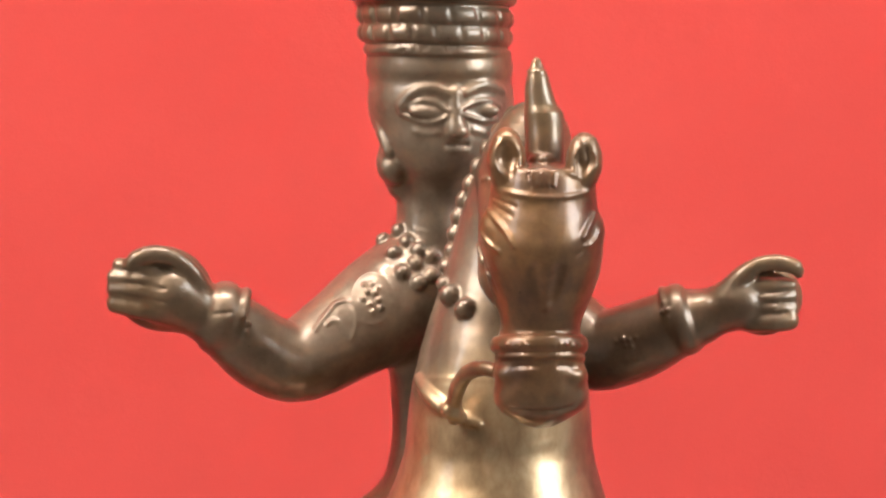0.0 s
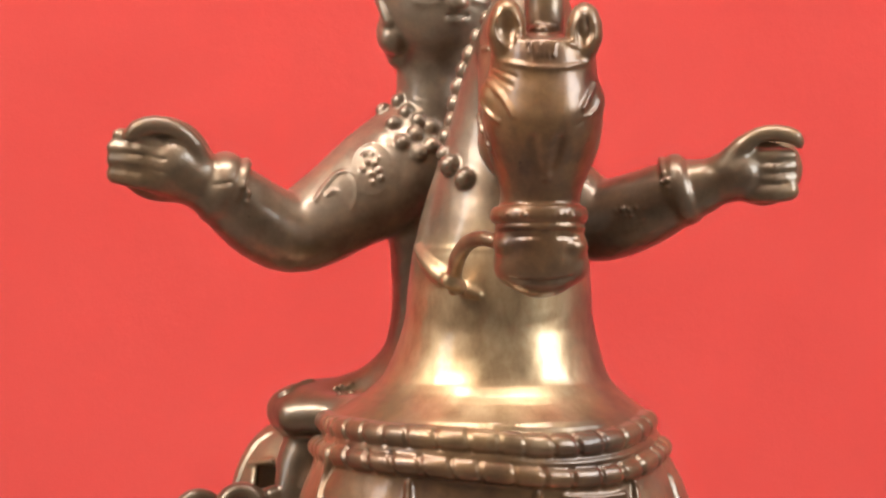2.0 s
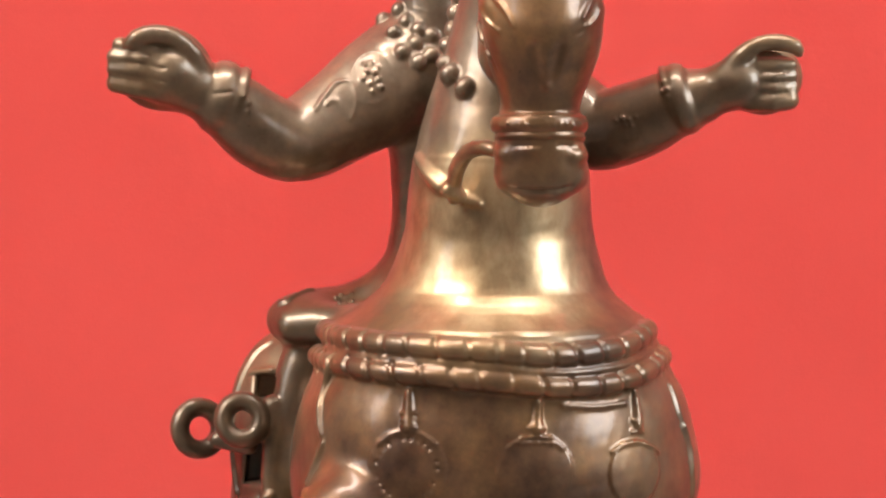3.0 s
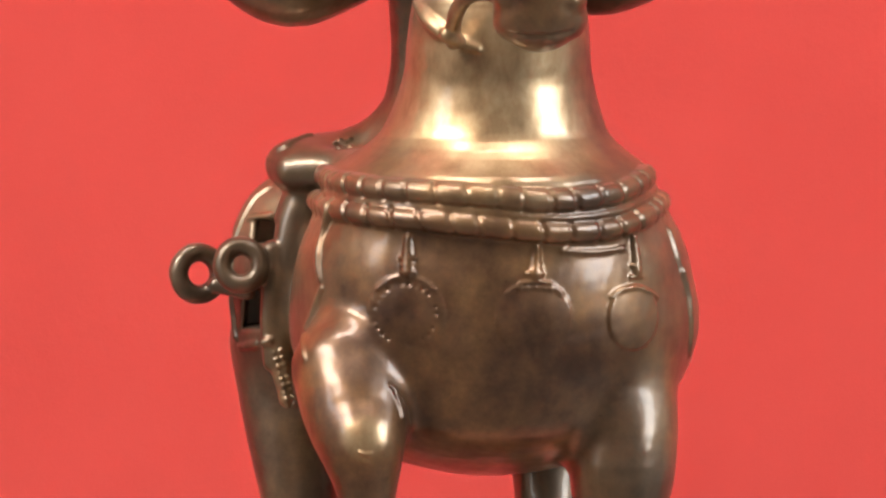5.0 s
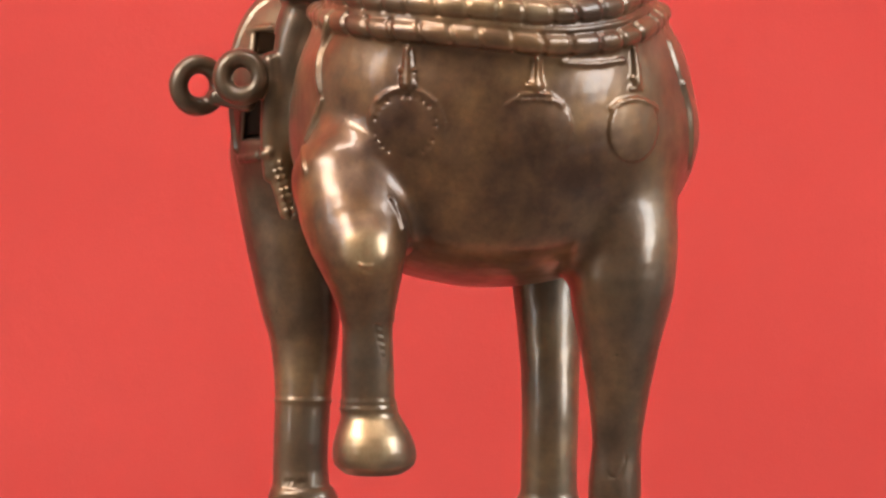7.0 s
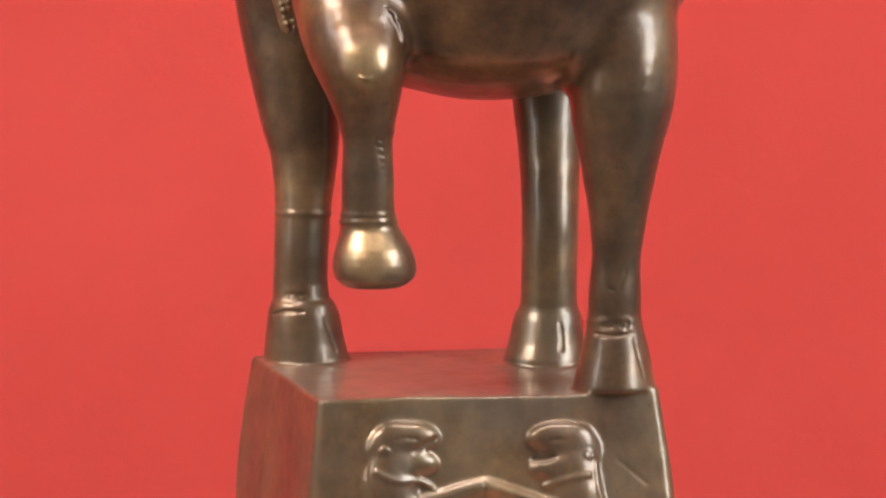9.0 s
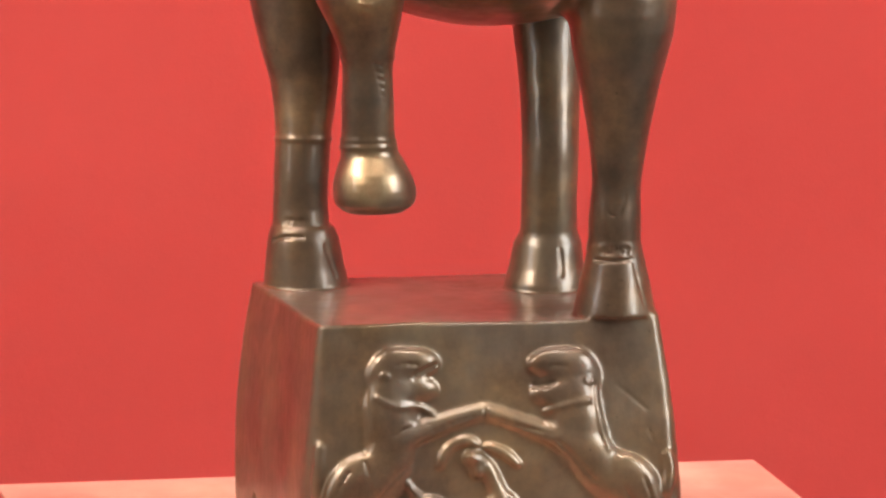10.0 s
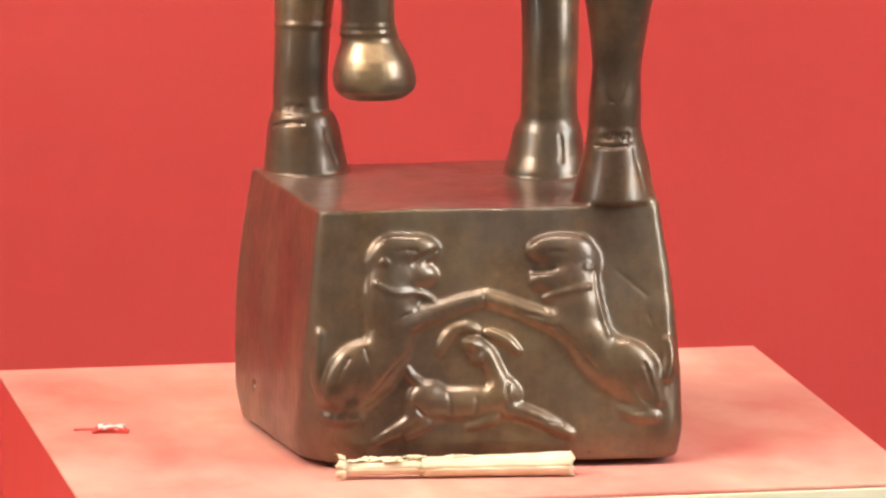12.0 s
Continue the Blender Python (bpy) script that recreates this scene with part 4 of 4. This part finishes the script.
    for x, z in ((-23.2, 321.1), (-21.0, 321.6), (-19.3, 320.2), (-22.3, 319.1), (-20.3, 318.6), (-23.7, 316.9), (-21.5, 315.6), (-19.0, 316.6), (-20.7, 313.2), (-18.3, 314.4)):
        stud(x, z, 0.9, 0.1, 0.3)
    relief([(-38.0, 307.2, 0.7), (-34.9, 311.9, 0.7), (-29.9, 317.2, 0.7), (-26.0, 314.9, 0.7), (-25.4, 308.6, 0.5), (-27.7, 304.2, 0.5)], 0.2, 0.3)
    relief([(-34.9, 308.6, 0.7), (-32.0, 311.9, 0.7), (-29.9, 310.9, 0.7), (-31.4, 307.9, 0.5), (-28.7, 306.9, 0.5)], 0.2, 0.3)
    relief([(-59.0, 313.9, 0.7), (-57.7, 308.9, 0.5), (-59.1, 303.5, 0.5)], 0.2, 0.3)
    for x, z in ((-59.0, 311.9), (-57.4, 309.9), (-58.0, 307.2), (64.7, 316.1), (66.0, 313.9), (64.4, 313.2), (66.4, 311.6), (51.0, 304.6), (53.0, 305.2), (55.0, 304.9), (57.0, 305.6), (54.0, 303.2), (55.7, 302.9)):
        stud(x, z, 0.9, 0.2, 0.3)


def crown():
    x, y = (-2.4, 16.0, 395.3)[0], 16
    turned([(-4.4, 16.0, 418.0, 28.9), (-4.4, 16.0, 413.8, 28.2), (-4.0, 16.0, 407.4, 25.2), (-3.0, 16.0, 403.4, 22.5), (-2.4, 16.0, 395.3, 21.2), (-1.7, 16.0, 388.6, 20.2), (-1.0, 16.0, 384.4, 20.5)], 1)
    bands = (((-2.4, 16.0, 410.8), 25.4, 2.2), ((-3.9, 16.0, 406.4), 24.2, 1.6), ((-2.4, 16.0, 400.4), 21.0, 2.5), ((-2.4, 16.0, 394.9), 20.7, 2.5), ((-1.8, 16.0, 389.9), 20.6, 1.4))
    for c, r, tube in bands:
        ring(c, (0.04, 0.02, 1), r, tube, 0.4, 1.25)
    for c, r, count in (((-2.4, 16.0, 400.4), 23.6, 17), ((-2.4, 16.0, 394.9), 23.4, 19), ((-2.4, 16.0, 410.8), 27.6, 18)):
        for i in range(count):
            a = 2 * math.pi * (i + 0.3) / count
            p = (c[0] + r * math.cos(a), y + r * math.sin(a))
            cone((*p, c[2] + 2.6, 1.0), (p[0] + 0.6, p[1], c[2] - 2.4, 0.9), 0.7, True)
    for i in range(16):
        a = (-12.7, 390.4)
        relief([(a[0] + 1.1 * i, a[1] - 0.7, 0.45), (a[0] + 1.1 * i + 0.2, a[1] + 1.0, 0.45)], 0.0, 0.2, True)


def seat():
    # hip and leg of the rider along the flank, beaded sash and hem
    limb([(-2.4, 22.0, 250.2, 16.0), (-20.9, 22.0, 246.8, 10.4), (-36.1, 20.0, 243.6, 8.8), (-45.9, 18.0, 244.1, 6.1)], 4)
    limb([(-35.3, 20.0, 241.0, 8.8), (-42.0, 16.0, 230.4, 7.1), (-45.3, 14.0, 218.7, 6.4), (-47.3, 12.0, 203.6, 5.0), (-48.5, 10.0, 190.3, 3.7), (-46.4, 6.0, 174.7, 2.0)], 3)
    egg((-45.5, 17.0, 244.6), (5.0, 9, 4.8), 5)
    egg((-38.5, 17.0, 248.2), (7.2, 9, 4.6), 5)
    limb([(-44.0, 9.0, 243.0, 4.5), (-36.0, 7.0, 244.0, 6.0), (-28.0, 6.0, 243.0, 7.0)], 5)
    relief([(-49.5, 250.0, 0.8), (-45.5, 251.2, 1.0), (-41.5, 254.4, 0.8), (-37.5, 254.8, 0.7)], 0.1, 0.5)
    for x, z in ((-31.4, 252.4), (-30.0, 253.0), (-28.6, 252.4), (-27.2, 253.2), (-30.6, 250.8), (-28.8, 250.6), (-27.0, 251.2)):
        stud(x, z, 0.8, 0.1, 0.3)
    for i in range(9):
        a, b = (-49.6, 189.6), (-45.6, 173.8)
        t = i / 8
        stud(a[0] + (b[0] - a[0]) * t, a[1] + (b[1] - a[1]) * t, 0.95, 0.1, 0.3)
        stud(a[0] + (b[0] - a[0]) * t + 1.9, a[1] + (b[1] - a[1]) * t + 0.8, 0.85, 0.1, 0.3)
    egg((-44.4, 42.0, 213.2), (20, 22, 27.5), 5)
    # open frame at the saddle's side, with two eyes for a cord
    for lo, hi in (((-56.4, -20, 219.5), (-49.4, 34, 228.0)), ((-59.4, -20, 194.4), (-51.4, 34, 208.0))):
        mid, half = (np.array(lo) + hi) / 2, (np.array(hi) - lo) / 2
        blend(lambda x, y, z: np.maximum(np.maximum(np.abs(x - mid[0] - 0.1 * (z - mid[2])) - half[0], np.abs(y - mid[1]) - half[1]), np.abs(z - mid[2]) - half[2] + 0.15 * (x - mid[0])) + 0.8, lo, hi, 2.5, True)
    limb([(-50.5, 11.0, 219.5, 3.2), (-50.2, 10.0, 210.0, 3.6), (-50.8, 10.0, 196.0, 3.4), (-50.6, 9.0, 186.0, 2.6)], 1.0)
    relief([(-48.8, 240.0, 1.0), (-55.0, 236.6, 1.2), (-59.5, 228.9, 1.2), (-61.9, 219.9, 1.2), (-62.3, 206.4, 1.2), (-61.0, 193.3, 1.2)], 0.3, 0.8)
    relief([(-60.6, 191.3, 1.0), (-55.9, 192.0, 1.3), (-50.6, 193.7, 1.3)], 0.2, 0.6)
    relief([(-58.2, 229.6, 0.8), (-53.3, 230.6, 1.0), (-48.1, 230.6, 1.0)], 0.2, 0.6)
    ring((-72.8, 22.0, 211.6), (0.35, -1, 0.1), 6.3, 2.9, 0.8)
    ring((-59.6, 8.0, 215.2), (-0.05, -1, 0.2), 5.6, 2.9, 0.8, 1.5)
    limb([(-67.4, 20.0, 208.3, 2.4), (-58.1, 18.0, 206.5, 2.7)], 1)


foot_block()
horse_body()
horse_legs()
horse_head()
rider()
crown()
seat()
trappings()
held = field.copy()
hunting_scene()
held = field
chasing()


def cast(name):
    """The casting's skin: one vertex in each cell that the surface crosses."""
    s = field < 0
    count = np.zeros(SHAPE - 1, np.uint8)
    corners = [(i, j, k) for i in (0, 1) for j in (0, 1) for k in (0, 1)]
    n = SHAPE - 1
    for i, j, k in corners:
        count += s[i:i + n[0], j:j + n[1], k:k + n[2]]
    flat = np.flatnonzero((count > 0) & (count < 8))
    cell = np.stack(np.unravel_index(flat, n), 1)
    v = np.stack([field[cell[:, 0] + i, cell[:, 1] + j, cell[:, 2] + k] for i, j, k in corners], 1)
    total, hits = np.zeros((len(cell), 3)), np.zeros(len(cell))
    for a in range(8):
        for b in range(a + 1, 8):
            ca, cb = np.array(corners[a]), np.array(corners[b])
            if abs(ca - cb).sum() != 1:
                continue
            cross = (v[:, a] < 0) != (v[:, b] < 0)
            t = np.where(cross, v[:, a] / np.where(cross, v[:, a] - v[:, b], 1), 0)
            total += np.where(cross[:, None], ca + t[:, None] * (cb - ca), 0)
            hits += cross
    verts = LO + H * (cell + total / hits[:, None])
    quads = []
    for axis in range(3):
        lo, hi = [slice(1, -1)] * 3, [slice(1, -1)] * 3
        lo[axis], hi[axis] = slice(0, -1), slice(1, None)
        a, b = s[tuple(lo)], s[tuple(hi)]
        start = np.ones(3, int)
        start[axis] = 0
        u, w = np.eye(3, dtype=int)[(axis + 1) % 3], np.eye(3, dtype=int)[(axis + 2) % 3]
        for inside, order in ((a & ~b, 1), (b & ~a, -1)):
            e = np.argwhere(inside) + start
            ids = [np.searchsorted(flat, np.ravel_multi_index((e - o).T, n)) for o in (u + w, w, 0 * u, u)]
            quads.append(np.stack(ids[::order], 1))
    quads = np.concatenate(quads)
    # one light pass of smoothing, as of worn metal
    for weight in (0.4, 0.3):
        acc, cnt = np.zeros_like(verts), np.zeros(len(verts))
        for i in range(4):
            np.add.at(acc, quads[:, i], verts[quads[:, (i + 1) % 4]] + verts[quads[:, i - 1]])
            np.add.at(cnt, quads[:, i], 2)
        verts = verts + weight * (acc / np.maximum(cnt, 1)[:, None] - verts)
    # the uneven skin of hand-worked metal
    rng = np.random.default_rng(3)
    for wave, size in ((4, 0.022), (8, 0.035), (14, 0.06), (24, 0.13)):
        for _ in range(6):
            way, shove = rng.normal(size=3), rng.normal(size=3)
            verts = verts + size * 0.5 * np.sin(verts @ (way / np.linalg.norm(way)) * 2 * np.pi / wave + rng.uniform(0, 6))[:, None] * shove / np.linalg.norm(shove)
    mesh = bpy.data.meshes.new(name)
    mesh.vertices.add(len(verts))
    mesh.vertices.foreach_set("co", (verts * 0.001).ravel())
    mesh.loops.add(quads.size)
    mesh.loops.foreach_set("vertex_index", quads.ravel().astype(np.int32))
    mesh.polygons.add(len(quads))
    mesh.polygons.foreach_set("loop_start", np.arange(0, quads.size, 4, dtype=np.int32))
    mesh.update(calc_edges=True)
    mesh.validate()
    mesh.polygons.foreach_set("use_smooth", np.ones(len(mesh.polygons), bool))
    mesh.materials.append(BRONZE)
    ob = new(name, mesh)
    ob.matrix_world = pose(0, 0, BLOCK_FOOT)
    return ob


tagged(cast("equestrian_statue"), "brown bronze statue of a crowned rider on a horse", "statue")


# ---- small things on the plinth ----
RED_FOIL = painted("red_foil", (0.55, 0.04, 0.035), (0.7, 0.08, 0.06), 300, 0.4)
WHITE_PAPER = painted("white_paper", (0.75, 0.68, 0.6), (0.85, 0.8, 0.72), 200, 0.8)


def sheet(rows, thick):
    """A thin crumpled sheet from rows of points."""
    bm = bmesh.new()
    grid = [[bm.verts.new(p) for p in row] for row in rows]
    for a, b in zip(grid, grid[1:]):
        for p, q, r, s in zip(a, a[1:], b[1:], b):
            bm.faces.new((p, q, r, s)).smooth = True
    bmesh.ops.recalc_face_normals(bm, faces=bm.faces[:])
    bmesh.ops.solidify(bm, geom=bm.faces[:], thickness=thick)
    return bm


def paper_roll():
    """A stick of rolled paper along its own x, whole at one end and torn open at the other."""
    roll = new("paper_roll")
    rng = random.Random(4)

    def winding(layer, x0, x1, ragged):
        rows = []
        for i in range(41):
            row = []
            for j in range(33):
                a = 2 * math.pi * j / 32
                u = i / 40
                x = x0 + (x1 - x0) * u
                swell = 0.0034 * (0.86 + 0.22 * u ** 2) - 0.0006 * layer
                swell += 0.00022 * noise.noise((x * 160, a * 1.2, layer)) + 0.0001 * noise.noise((x * 600, a * 3, layer))
                edge = ragged * noise.noise((a * 2.2, layer * 3, 1.0)) * (1 if i in (0, 40) else 0)
                row.append((x + edge, -math.cos(a) * swell, 0.0036 + math.sin(a) * swell - 0.0003 * (1 - u)))
            rows.append(row)
        return sheet(rows, 0.00025)
    part("outer_wrap", winding(0, -0.010, 0.0335, 0.0022), PAPER, roll)
    part("inner_wrap", winding(1.2, -0.033, 0.0340, 0.0012), PAPER, roll)
    for k in range(9):
        x, length = -0.032 + 0.0034 * k, rng.uniform(0.005, 0.010)
        lift, side, width = rng.uniform(0.0002, 0.0013), rng.uniform(-0.0026, 0.0012), rng.uniform(0.0022, 0.004)
        rows = []
        for i in range(9):
            u = i / 8
            row = []
            for j in range(5):
                w = (j / 4 - 0.5) * width * (1 - 0.5 * u) + 0.0004 * noise.noise((k, u * 3, j))
                row.append((x + length * u + 0.0006 * noise.noise((k * 3, u * 4, j * 0.7)), side + w,
                            0.0056 + lift * math.sin(u * 2.4) + 0.0007 * noise.noise((u * 5, j * 0.9, k))))
            rows.append(row)
        part("torn_flap", sheet(rows, 0.0002), PAPER, roll)
    for k in range(7):
        a = 2 * math.pi * k / 7
        rows = [[(-0.0325 - 0.0012 * i * rng.uniform(0.6, 1.2), -math.cos(a + 0.25 * j) * (0.0030 + 0.0003 * i), 0.0036 + math.sin(a + 0.25 * j) * (0.0030 + 0.0004 * i))
                 for j in range(4)] for i in range(3)]
        part("frayed_edge", sheet(rows, 0.0002), PAPER, roll)
    roll.matrix_world = pose(0.0043, -0.0634, PLINTH_TOP, 0, 0, 5.0)
    return tagged(roll, "stick of rolled yellowed paper, torn open at one end", "paper roll")


paper_roll()


def wrapper():
    w = new("sweet_wrapper")
    body = box((-0.0055, -0.0018, 0), (0.0055, 0.0018, 0.0022), 0.0006)
    bmesh.ops.subdivide_edges(body, edges=[e for e in body.edges if e.calc_length() > 0.001], cuts=5, use_grid_fill=True)
    for v in body.verts:
        pinch = min(max((abs(v.co.x) - 0.0025) / 0.003, 0), 1)
        v.co.z *= 1 - 0.55 * pinch
        v.co.y *= 1 + 0.5 * pinch
        crease = noise.noise_vector(v.co * 700) * 0.0006
        v.co += Vector((crease.x, crease.y, crease.z if v.co.z > 0.0008 else 0))
    part("foil", body, RED_FOIL, w, "crumpled red foil")
    rows = [[(-0.0036 + 0.0016 * i, -0.0019 + 0.001 * j, 0.0023 + 0.0007 * noise.noise((i * 0.7, j * 0.8, 2)) - 0.0009 * (j == 0)) for j in range(4)] for i in range(6)]
    part("label_strip", sheet(rows, 0.0002), WHITE_PAPER, w, "white paper strip")
    string = bmesh.new()
    ring_of = []
    for i in range(9):
        u = i / 8
        c = (-0.005 - 0.006 * u, 0.0012 + 0.0016 * u + 0.0004 * math.sin(u * 5), 0.0008 - 0.0003 * u)
        ring_of.append([string.verts.new((c[0], c[1] + 0.0003 * math.cos(a), c[2] + 0.0003 * math.sin(a))) for a in (0, 1.57, 3.14, 4.71)])
    for a, b in zip(ring_of, ring_of[1:]):
        for i in range(4):
            string.faces.new((a[i], a[(i + 1) % 4], b[(i + 1) % 4], b[i])).smooth = True
    part("thread", string, RED_FOIL, w, "loose red thread")
    w.matrix_world = pose(-0.0998, 0.0045, PLINTH_TOP, 0, 0, 2)
    return tagged(w, "small crumpled red sweet wrapper with white strip", "wrapper")


wrapper()
